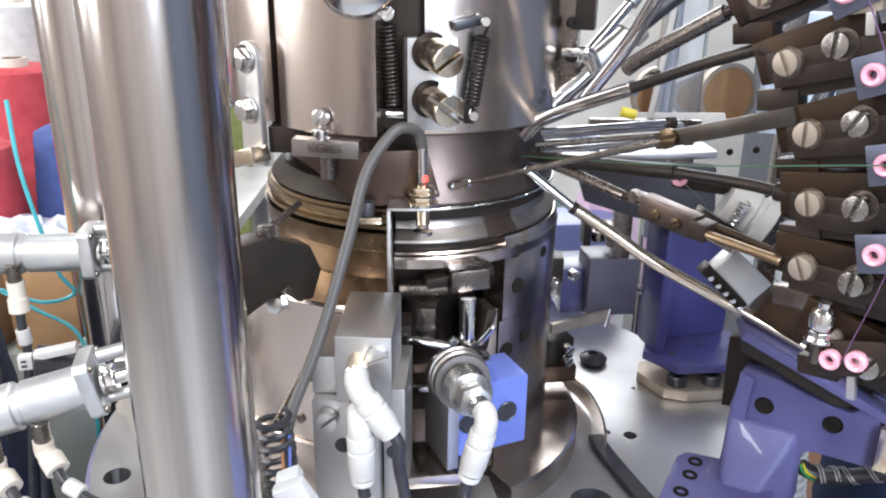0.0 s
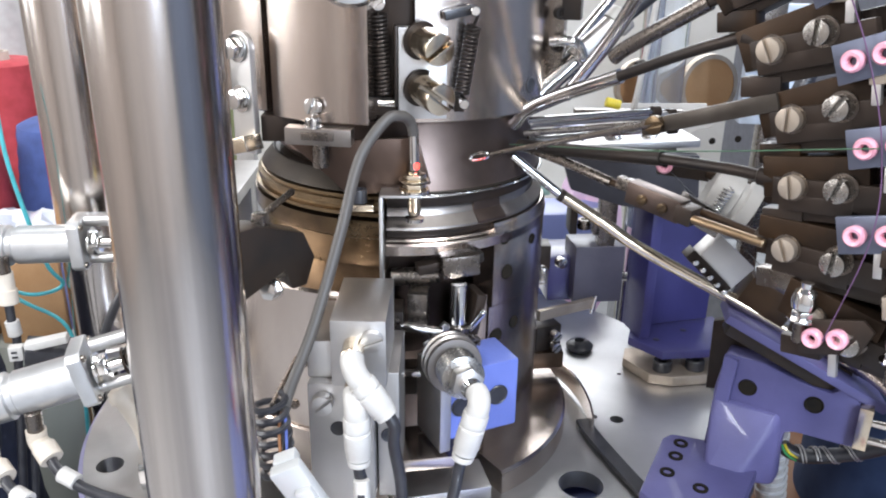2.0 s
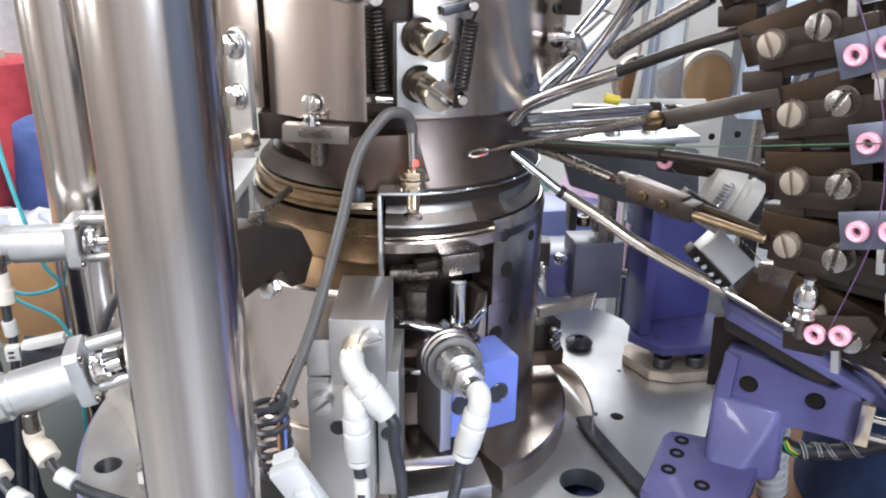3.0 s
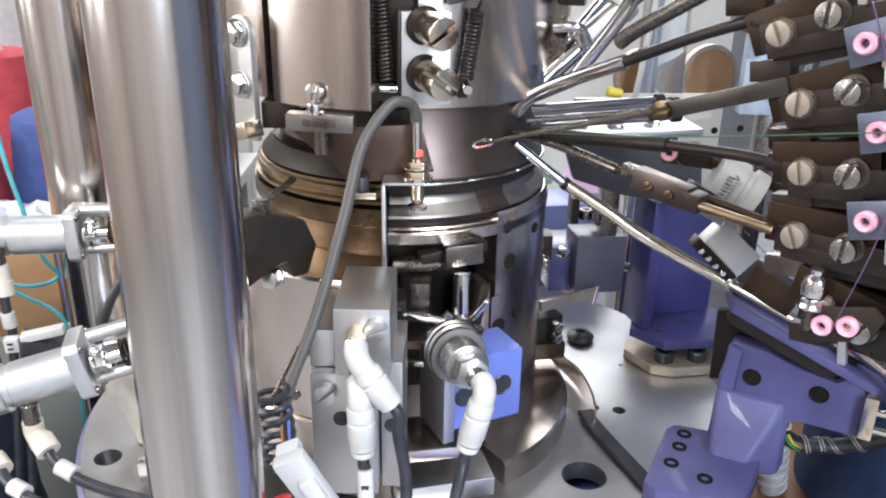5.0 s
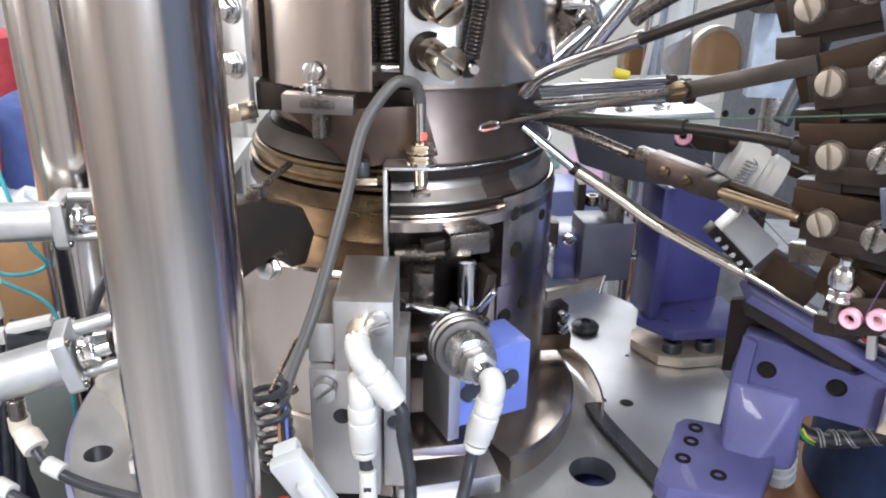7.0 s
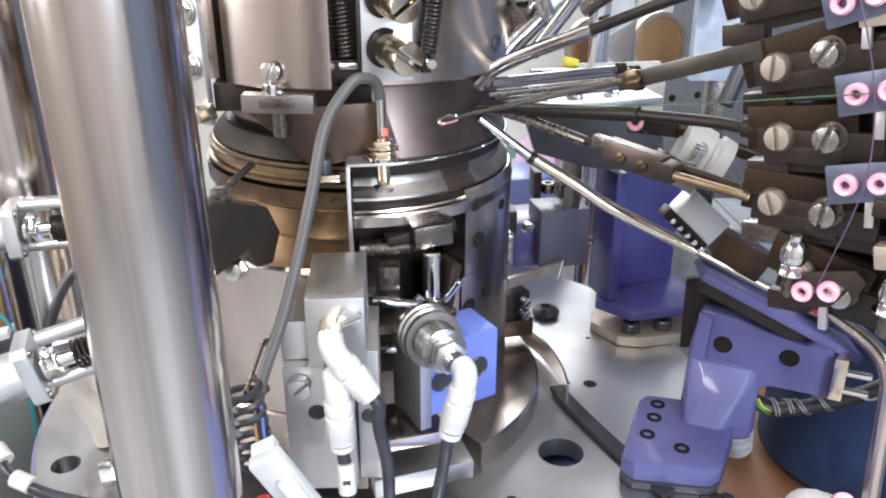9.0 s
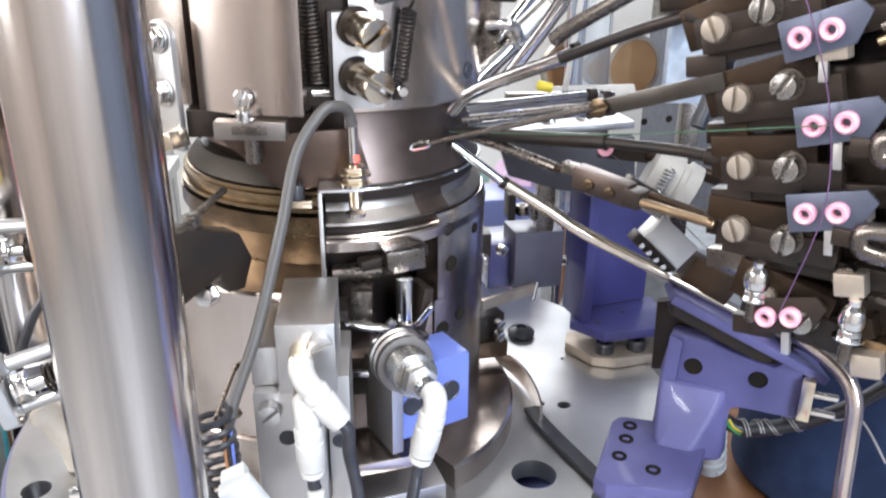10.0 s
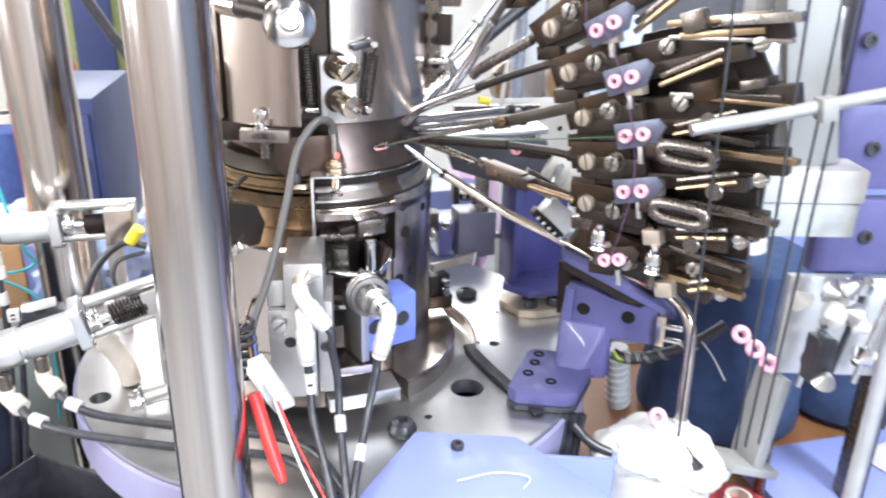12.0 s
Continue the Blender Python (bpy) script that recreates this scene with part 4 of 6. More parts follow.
def yarn_finger(s1, z1, s2, z2, far, eyes, rod_points, rod_material, tip_material, label, thick=0.0042):
    slope = (z2 - z1) / (s2 - s1)
    t = thing("yarn_finger", fan(s1, z1), label, "yarn finger", "yarn fingers")
    ex, ez = far
    h0, h1 = s1 - 0.016, s2 + 0.010
    part("holder", bar(h0, z1 - 0.016 * slope + 0.0040, h1, z2 + 0.010 * slope + 0.0040, 0.020, -0.010, 0.0), BROWN, t, "browned steel holder block")
    part("cheek", bar(s1 - 0.010, z1 - 0.004, h1 + 0.012, z2 - 0.004 + 0.012 * slope, 0.013, -0.006, 0.0012), DARK, t)
    part("arm", bar(s1 - 0.008, z1 - 0.002, ex, ez, 0.017, -0.022, -0.0105), DARK, t, "blackened steel arm")
    part("under_arm", bar(s1 - 0.004, z1 - 0.013, ex - 0.02, ez - 0.017, 0.010, -0.017, -0.002), DARK, t)
    part("clamp", bar(s1 - 0.006, z1 - 0.009, s2 + 0.006, z2 - 0.009, 0.008, -0.004, 0.0015), DARK, t)
    for s, z, spin in ((s1, z1, 80), (s2, z2, 50)):
        part("washer", lathe([(0, 0), (0.0070, 0), (0.0070, 0.0014), (0, 0.0014)], fan(s, z, 0.0002), FN, 24), GREY, t)
        part("screw", slotted(fan(s, z, 0.0016), FN, 0.0057, 0.0044 if s == s1 else 0.0080, spin + z1 * 900 % 40), TANST if s == s1 else SCREWM, t, "bright slotted cheese-head screw")
    s3, z3 = s2 + 0.045, z2 + 0.045 * (ez - z2) / max(ex - s2, 0.01)
    part("screw", slotted(fan(s3, z3 + 0.001, -0.0105), FN, 0.0055, 0.006, 60), SCREWM, t)
    if eyes:
        (a, b, c, d) = eyes
        a, b, c, d = a + 0.005, b + 0.0015, c + 0.005, d + 0.0015
        pa, pb = fan(a, b, 0.010), fan(c, d, 0.010)
        e = Vector((c - a, d - b)).normalized()
        u = Vector((-e.y, e.x))
        A, B = Vector((a, b)), Vector((c, d))
        out = [A - e * 0.0085 - u * 0.009, B + e * 0.0075 - u * 0.008, B + e * 0.016 + u * 0.003, B + e * 0.012 + u * 0.009, A - e * 0.0085 + u * 0.0085]
        # Lowest plate is darkened in colour because the camera sees it edge-on.
        g = part("guide_plate", prism([tuple(p) for p in out], 0.0022, FAN @ Matrix.Translation((0, 0, 0.0065)), 0.0005), BLUED if z1 > 1.04 else DARK, t, "steel guide plate, blued except for the darkened lowest one")
        for p in (pa, pb):
            part("eyelet", eyelet(p, FN, 0.0048), PINK, g, "pink ceramic yarn eyelet")
        part("tab", bar((a + c) / 2 + 0.003, (b + d) / 2 - 0.006, (a + c) / 2 + 0.005, (b + d) / 2 - 0.020, 0.004, 0.003, 0.0065), GROUND, t)
    if rod_points:
        mid = len(rod_points) // 2
        near = rod_points[:mid + 1]
        part("finger_tube", tube([fan(*p) for p in near], thick, 14), tip_material, t, "bright drawn finger tube")
        part("finger_shank", tube([fan(*p) for p in rod_points[mid:]], thick * 0.72, 12), rod_material, t)
        e = fan(*rod_points[-1])
        part("ferrule", rod(e, e + (fan(s1, z1, -0.005) - e) * 0.45, 0.0046), DARK, t)
    rr = random.Random(int(z1 * 1000))
    for k in range(4):
        o, back, drop = rr.uniform(-0.010, 0.010), rr.uniform(0.03, 0.09), rr.uniform(-0.004, 0.004)
        part("slide_strip", bar(ex - back, ez + o - back * slope * 0.25 + drop, ex + rr.uniform(-0.02, 0.01), ez + o, rr.choice((0.0026, 0.004, 0.006)), -0.010, rr.uniform(-0.006, -0.001), 0.0005), rr.choice((SCREWM, BROWN, COPPERY, GREY, DARK)), t)
    part("clip_block", box(fan(ex - 0.055, ez - 0.002, -0.004), (rr.uniform(0.01, 0.018), 0.012, rr.uniform(0.008, 0.014)), (0, -20, -48), 0.001), rr.choice((GREY, BROWN, GROUND)), t)
    part("stop_block", box(fan(s2 + 0.030, z2 - 0.013, 0.002), (0.013, 0.010, 0.011), (0, -12, -48), 0.001), TANST, t)
    for k in (0, 1):
        part("brass_pin", rod(fan(s2 + 0.046, z2 - 0.004 - 0.006 * k, 0.001), fan(min(ex - 0.02, s2 + 0.085), z2 + 0.5 * (ez - z2) - 0.006 * k, 0.001), 0.0021, seg=10), COPPERY if k else GREY, t)
    part("spacer_block", box(fan(s1 - 0.004, z1 - 0.018, -0.006), (0.020, 0.010, 0.010), (0, -8, -48), 0.001), rr.choice((BROWN, DARK, GREY)), t)
    part("end_screw", slotted(fan(ex - 0.012, ez - 0.012, -0.008), FN, 0.0048, 0.006, 20), SCREWM, t)
    return t


BLUED = surface("blued_steel", (0.12, 0.13, 0.175), 0.34, 0.6, (0.085, 0.095, 0.135), 40)

yarn_finger(0.148, 1.182, 0.165, 1.195, (0.285, 1.255), (0.183, 1.183, 0.195, 1.1895), [(0.074, 1.139, -0.004), (0.085, 1.147, -0.004), (0.128, 1.172, -0.004), (0.140, 1.178, -0.004)], DARK, GREY, "uppermost yarn finger with brown holder and pink eyelets")
yarn_finger(0.165, 1.153, 0.187, 1.163, (0.305, 1.197), (0.200, 1.1515, 0.212, 1.156), [(0.003, 1.090, -0.004), (0.022, 1.106, -0.004), (0.080, 1.130, -0.004), (0.120, 1.147, -0.004), (0.148, 1.157, -0.004)], DARK, CHROME, "yarn finger with long chrome tube and pink eyelets")
yarn_finger(0.1795, 1.123, 0.201, 1.132, (0.318, 1.155), (0.212, 1.116, 0.2245, 1.1195), None, DARK, GREY, "yarn finger with brown holder and flat steel lever")
yarn_finger(0.186, 1.092, 0.208, 1.096, (0.318, 1.114), (0.215, 1.077, 0.228, 1.0805), [(0.010, 1.078, -0.004), (0.06, 1.083, -0.006), (0.110, 1.089, -0.006), (0.150, 1.092, -0.004), (0.166, 1.092, -0.004)], DARK, DARK, "dark oiled yarn finger with pink eyelets")
yarn_finger(0.188, 1.061, 0.2125, 1.062, (0.312, 1.070), None, [(0.008, 1.078, -0.004), (0.045, 1.074, -0.005), (0.080, 1.069, -0.005), (0.135, 1.066, -0.005), (0.170, 1.062, -0.004)], BROWN, GREY, "low yarn finger with brown holder and brass shank", 0.0030)
yarn_finger(0.206, 1.030, 0.226, 1.026, (0.305, 1.030), (0.206, 1.023, 0.217, 1.0265), None, DARK, GREY, "lowest yarn finger with twin pink eyelets")
# a finger standing higher than the rest
yarn_finger(0.118, 1.216, 0.135, 1.236, (0.24, 1.315), None, [(0.03, 1.11, -0.02), (0.06, 1.147, -0.02), (0.088, 1.181, -0.01), (0.105, 1.202, -0.006)], GREY, CHROME, "steep yarn finger with slim chrome tube")


def bridge_handles():
    for s, z in ((0.262, 1.113), (0.262, 1.073)):
        t = thing("latch_handle", fan(s, z), "bright looped latch handle on the yarn finger stack", "handle", "latch handles")
        pts = []
        for k in range(33):
            a = 2 * math.pi * k / 32
            pts.append(fan(s + 0.018 * math.copysign(abs(math.cos(a)) ** 0.6, math.cos(a)), z + 0.0055 * math.copysign(abs(math.sin(a)) ** 0.6, math.sin(a)), 0.012))
        part("loop", sweep(pts, 0.0042, 12), GREY, t)
        part("tongue", bar(s - 0.03, z - 0.002, s + 0.01, z, 0.008, 0.002, 0.010), DARK, t)


def carrier():
    # Made-up dark plates that fill the dark region between the holders.
    t = thing("dark_backing", fan(0.26, 1.0, -0.05), "dark plates added to fill the gaps behind the yarn fingers", "carrier")
    part("plate", prism([(0.18, 1.03), (0.27, 1.02), (0.30, 1.06), (0.30, 1.15), (0.27, 1.20), (0.20, 1.18), (0.185, 1.10)], 0.006, FAN @ Matrix.Translation((0, 0, -0.040)), 0.001), DARK, t)
    part("plate", prism([(0.20, 1.03), (0.27, 1.03), (0.285, 1.08), (0.28, 1.15), (0.26, 1.18), (0.22, 1.15)], 0.005, FAN @ Matrix.Translation((0, 0, -0.031)), 0.001), DARK, t)
    for s, z in ((0.24, 1.05), (0.28, 1.09), (0.27, 1.135), (0.27, 1.05)):
        part("spacer", rod(fan(s, z, -0.034), fan(s, z, 0.004), 0.006), GREY, t)
    for k in range(5):
        z = 1.04 + 0.035 * k
        part("cross_bar", bar(0.245, z, 0.30, z + 0.005 + 0.003 * k, 0.012, -0.028, -0.0225), DARK, t)


def nipples():
    for s, z in ((0.2035, 1.037), (0.247, 1.031)):
        t = thing("grease_nipple", fan(s, z), "bright ball-headed steel stud on the finger stack", "stud", "ball studs")
        c = fan(s, z - 0.006, 0.008)
        part("hex", hexbolt(c, (0, 0, 1), 0.0055, 0.005), CHROME, t)
        part("ball", lathe([(0, 0), (0.0055, 0.001), (0.0062, 0.005), (0.005, 0.0095), (0.0028, 0.0115), (0.003, 0.014), (0, 0.015)], c + Vector((0, 0, 0.005)), seg=24), CHROME, t)
        part("stem", rod(c - Vector((0, 0, 0.012)), c, 0.003), GREY, t)


bridge_handles()
carrier()
nipples()


# ---- rods and levers behind the fan ----
def air_jet():
    t = thing("suction_tube", (0.05, 0.50, 1.09), "thick chrome suction tube with white collar and black hose", "tube")
    part("tube", tube([(0.046, 0.497, 1.086), (0.062, 0.503, 1.102), (0.094, 0.511, 1.131)], 0.0062, 16), CHROME, t)
    part("sleeve", tube([(0.090, 0.510, 1.128), (0.116, 0.515, 1.151)], 0.0078, 18), GROUND, t)
    part("collar", rod((0.114, 0.5145, 1.149), (0.120, 0.516, 1.155), 0.0096), WHITE, t)
    part("hose", tube([(0.119, 0.516, 1.154), (0.149, 0.523, 1.177), (0.19, 0.53, 1.207), (0.25, 0.55, 1.24)], 0.0055, 14), BLACK, t)
    part("copper_band", rod((0.098, 0.512, 1.135), (0.103, 0.513, 1.1395), 0.0072), BRASSY, t)
    t = thing("guide_rod", (0.10, 0.54, 1.12), "slim straight chrome rod rising from the needles", "rod", "guide rods")
    part("shaft", rod((0.052, 0.515, 1.090), (0.150, 0.560, 1.200), 0.0035), CHROME, t)
    part("clip", rod((0.120, 0.546, 1.166), (0.124, 0.548, 1.171), 0.0052), GROUND, t)


def side_rods():
    for a, b, r, m in (((0.060, 0.515, 1.087), (0.160, 0.552, 1.087), 0.0026, CHROME), ((0.058, 0.505, 1.081), (0.150, 0.502, 1.090), 0.0022, GREY), ((0.062, 0.51, 1.076), (0.17, 0.54, 1.078), 0.0024, CHROME),
                       ((0.056, 0.515, 1.090), (0.145, 0.548, 1.120), 0.0026, GREY), ((0.060, 0.52, 1.083), (0.18, 0.58, 1.080), 0.0024, GROUND)):
        t = thing("guide_rod", a, "slim steel guide rod running to the needles", "rod", "guide rods")
        part("shaft", rod(a, b, r, seg=12), m, t)
        part("ferrule", rod(Vector(b) - (Vector(b) - Vector(a)) * 0.06, b, r * 1.7, seg=12), DARK, t)


def bent_tube():
    t = thing("yarn_tube", (0.05, 0.489, 1.07), "long bent warm-chrome yarn tube with a dark joint", "yarn tube")
    part("inner_tube", tube([(0.050, 0.4885, 1.070), (0.066, 0.486, 1.058), (0.082, 0.483, 1.046)], 0.0030, 14), CHROME, t)
    part("joint", tube([(0.081, 0.4832, 1.0467), (0.084, 0.4827, 1.0448)], 0.0042, 14), DARK, t)
    part("outer_tube", tube([(0.083, 0.483, 1.0455), (0.110, 0.478, 1.029), (0.135, 0.4735, 1.013), (0.194, 0.463, 0.983), (0.281, 0.447, 0.938)], 0.0040, 16), BRASSY, t)


def spool_unit():
    t = thing("bobbin_motor", (0.188, 0.47, 1.03), "white bobbin with coil spring on a grey rocker", "bobbin")
    part("bobbin", lathe([(0, 0), (0.0160, 0), (0.0170, 0.001), (0.0170, 0.017), (0.0145, 0.018), (0.0145, 0.021), (0.0172, 0.022), (0.0170, 0.030), (0.006, 0.031), (0, 0.031)], (0.176, 0.480, 1.053), (0.85, -0.30, -0.45), 28), WHITE, t)
    part("spring", helix((0.172, 0.462, 1.035), (0.182, 0.460, 1.058), 0.0032, 0.0007, 11), CHROME, t)
    part("rocker", box((0.177, 0.445, 1.0165), (0.032, 0.014, 0.022), (0, 42, 0), 0.001), GROUND, t)
    part("rack", box((0.167, 0.440, 1.0120), (0.036, 0.010, 0.007), (0, 44, 0), 0.0006), DARK, t)
    for k in range(5):
        part("rack_pin", rod((0.157 + 0.005 * k, 0.434, 1.020 - 0.0048 * k), (0.157 + 0.005 * k, 0.431, 1.020 - 0.0048 * k), 0.0018, seg=10), CHROME, t)
    part("brass_shaft", rod(fan(0.138, 1.0638, 0.004), fan(0.178, 1.0613, 0.004), 0.0024), COPPERY, t)
    part("bracket", box((0.158, 0.440, 1.048), (0.030, 0.010, 0.014), (0, 30, 0)), GREY, t)


def link_block():
    t = thing("link_block", fan(0.114, 1.066), "small browned link block with drilled screw holes", "link block")
    part("block", bar(0.096, 1.0690, 0.130, 1.0645, 0.0125, -0.006, 0.004), SMOKE, t)
    part("clip", bar(0.088, 1.0725, 0.100, 1.0712, 0.0070, -0.003, 0.003, 0.0005), GREY, t)
    part("knuckle", bar(0.128, 1.0650, 0.138, 1.0638, 0.0095, -0.006, 0.006), DARK, t)
    for q, z in ((0.107, 1.0668), (0.120, 1.0650)):
        part("screw", slotted(fan(q, z, 0.004), FN, 0.0030, 0.0016, 40), BRONZE, t)


def single_eyelet():
    t = thing("eyelet_holder", (0.148, 0.49, 1.06), "dark holder with a single pink ceramic eyelet", "eyelet")
    part("holder", box((0.163, 0.492, 1.062), (0.034, 0.006, 0.012), (0, 8, 0)), DARK, t)
    part("eyelet", eyelet((0.148, 0.486, 1.0655), (-0.35, -0.93, 0.1), 0.0052), PINK, t)
    part("arm", rod((0.178, 0.492, 1.060), (0.225, 0.47, 1.045), 0.0045), BROWN, t)


def yarn(points, m, label, r=0.00032):
    t = thing("yarn_strand", points[0], label, "yarn", "yarn strands")
    part("strand", tube(points, r, 6), m, t)


THREADG = surface("green_yarn", (0.05, 0.11, 0.06), 0.8, 0.0, None, 60)
THREADV = surface("violet_yarn", (0.10, 0.045, 0.11), 0.8, 0.0, None, 60)
air_jet()
side_rods()
bent_tube()
spool_unit()
single_eyelet()
link_block()
yarn([fan(0.224, 1.1195, 0.014), fan(0.12, 1.098, 0.012), (0.048, 0.487, 1.078)], THREADG, "thin green yarn drawn tight towards the needles")
yarn([fan(0.195, 1.1895, 0.014), fan(0.212, 1.156, 0.014), fan(0.2245, 1.1195, 0.014), fan(0.228, 1.0805, 0.014), fan(0.217, 1.0265, 0.014)], THREADV, "thin violet yarn passing down through the pink eyelets")
yarn([fan(0.183, 1.183, 0.014), fan(0.170, 1.26, 0.014)], THREADV, "thin violet yarn coming from above")
yarn([(0.148, 0.486, 1.0655), (0.185, 0.452, 1.030), (0.215, 0.42, 1.0)], BLACK, "thin black yarn drawn through the single eyelet")


# ---- the finger that swings in and out ----
LEVERM = surface("worn_lever_steel", (0.10, 0.088, 0.076), 0.32, 0.8, (0.06, 0.05, 0.042), 40, (1, 1, 1), 0.1, 0.03, 300)


def swing_finger():
    p = fan(0.109, 1.108, 0.0)
    t = thing("swing_finger", p, "flat steel lever with a slotted pivot and an eyelet tip", "yarn finger")
    part("lever", bar(0.100, 1.105, 0.172, 1.130, 0.0086, -0.004, 0.002), LEVERM, t)
    part("pivot", slotted(fan(0.109, 1.1085, 0.002), FN, 0.0052, 0.003, 20), BRONZE, t)
    return t


def swing_tip():
    """The moving rod: drawn along its own line from the pivot to the eyelet tip."""
    a, b = fan(0.105, 1.106, 0.002), Vector((0.004, 0.452, 1.068))
    t = thing("finger_rod", a, "chrome finger rod with an eyelet tip laying yarn on the needles", "yarn finger")
    d = (b - a).normalized()
    part("shaft", rod(a, b - d * 0.012, 0.0022, 0.0013, 14), GREY, t)
    side = d.cross(Vector((0, 0, 1))).normalized()
    up = side.cross(d)
    pts = []
    for k in range(25):
        ang = 2 * math.pi * k / 24
        pts.append(b - d * 0.0065 + d * 0.0058 * math.copysign(abs(math.cos(ang)) ** 0.7, math.cos(ang)) + up * 0.0019 * math.copysign(abs(math.sin(ang)) ** 0.7, math.sin(ang)))
    part("eyelet_loop", sweep(pts, 0.0011, 8), CHROME, t)
    return t, a, b


swing_finger()
TIP, TIP_A, TIP_B = swing_tip()

# ---- purple castings ----
def main_bracket():
    t = thing("casting_bracket", (0.19, 0.45, PLATE), "purple enamelled cast bracket bolted to the bed", "bracket")
    d = Vector((0.853, -0.521, 0))
    n = Vector((-0.521, -0.853, 0))
    o = Vector((0.215, 0.461, 0))
    m = Matrix(((d.x, 0, n.x, o.x), (d.y, 0, n.y, o.y), (0, 1, 0, 0), (0, 0, 0, 1)))
    web = [(-0.017, 0.939), (0.008, 0.938), (0.027, 0.932), (0.050, 0.928), (0.057, 0.934), (0.0635, 0.934), (0.070, 0.922), (0.069, 0.893), (0.034, 0.8925), (0.0275, 0.890), (0.026, 0.857), (-0.0225, 0.857), (-0.0215, 0.910)]
    part("web", prism(web, 0.016, m @ Matrix.Translation((0, 0, -0.016)), 0.0025), PURPLE, t)
    part("rib", prism([(-0.0225, 0.860), (-0.0105, 0.860), (-0.0095, 0.915), (-0.008, 0.936), (-0.0175, 0.939)], 0.005, m @ Matrix.Translation((0, 0, -0.0005)), 0.002), PURPLE, t)
    stem = bmesh.new()
    for a, b, z in ((-0.0225, -0.012, 0.864), (-0.0160, 0.031, 0.864), (0.0070, 0.030, 0.864), (0.0265, 0.007, 0.850), (0.029, -0.012, 0.850),
                    (-0.0215, -0.012, 0.905), (-0.0210, 0.0045, 0.905), (-0.0095, 0.0045, 0.905), (-0.0080, 0.0170, 0.8870), (0.0085, 0.0165, 0.8860), (0.0240, 0.0015, 0.9030), (0.0250, -0.012, 0.902)):
        stem.verts.new(o + d * a + n * b + Vector((0, 0, z)))
    bmesh.ops.convex_hull(stem, input=stem.verts)
    bmesh.ops.dissolve_limit(stem, angle_limit=0.06, verts=stem.verts, edges=stem.edges)
    bmesh.ops.bevel(stem, geom=stem.edges[:], offset=0.0028, segments=4, profile=0.5, affect="EDGES")
    part("stem", stem, PURPLE, t)
    # Dark plate added as the shadow band between rail and web.
    part("shadow_band_plate", prism([(-0.030, 0.898), (-0.0315, 0.952), (0.000, 0.962), (0.060, 0.938), (0.060, 0.915), (0.0, 0.905)], 0.007, m @ Matrix.Translation((0, 0, -0.0245)), 0.001), DARK, t, "dark plate standing in for the shadow band behind the casting")
    # Hole shade painted as dark discs on the solid web.
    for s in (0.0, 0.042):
        part("bolt_hole_shade", lathe([(0, 0.0003), (0.0048, 0.0003), (0.0056, 0.0010), (0.0062, 0.0002)], o + d * s + Vector((0, 0, 0.917)), n, 24), HOLESHADE, t)
    foot = [(0.174, 0.481), (0.166, 0.475), (0.1345, 0.416), (0.140, 0.406), (0.186, 0.394), (0.194, 0.398), (0.222, 0.440), (0.205, 0.470)]
    # Charcoal layer added for the dark band along the foot's lower edge.
    part("foot_dark_layer", prism(foot, 0.0052, Matrix.Translation((0, 0, PLATE + 0.0005)), 0.001), CHARCOAL, t, "charcoal layer under the foot")
    part("foot", prism(foot, 0.0145, Matrix.Translation((0, 0, PLATE + 0.0060)), 0.0035), PURPLE, t)
    # Screw heads in the hole-shade colour stand in for dark recessed holes.
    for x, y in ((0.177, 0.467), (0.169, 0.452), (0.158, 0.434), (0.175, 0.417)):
        part("foot_screw", capscrew((x, y, PLATE + 0.0195), (0, 0, 1), 0.0050, 0.0020), HOLESHADE, t)
    # the sloping rail under the yarn tube
    a, b = Vector((0.190, 0.4585, 0.9765)), Vector((0.292, 0.436, 0.922))
    w = (b - a).normalized()
    sidev = w.cross(Vector((0, 0, 1))).normalized()
    up = sidev.cross(w)
    mm = Matrix((w, sidev, up)).transposed().to_4x4()
    rail = box((0, 0, 0), ((b - a).length, 0.028, 0.006), bevel=0.001)
    rail.transform(Matrix.Translation((a + b) / 2) @ mm)
    part("rail", rail, PURPLE, t, "purple sloping rail")
    skirt = box((0, 0, 0), ((b - a).length * 0.86, 0.016, 0.010), bevel=0.002)
    skirt.transform(Matrix.Translation((a + b) / 2 - up * 0.0085 - sidev * 0.004) @ mm)
    part("rail_body", skirt, DARK, t, "dark rail body")
    blk = box((0, 0, 0), (0.035, 0.016, 0.020), bevel=0.001)
    blk.transform(Matrix.Translation(a + w * 0.020 + up * 0.018 - sidev * 0.010) @ mm)
    part("brass_pad", blk, BROWN, t)
    part("end_pad", box((0.277, 0.424, 0.911), (0.008, 0.012, 0.030), (0, 0, -31)), BRASSY, t)
    for z in (0.902, 0.915):
        part("end_stud", rod((0.279, 0.422, z), (0.293, 0.414, z), 0.0026), CHROME, t)


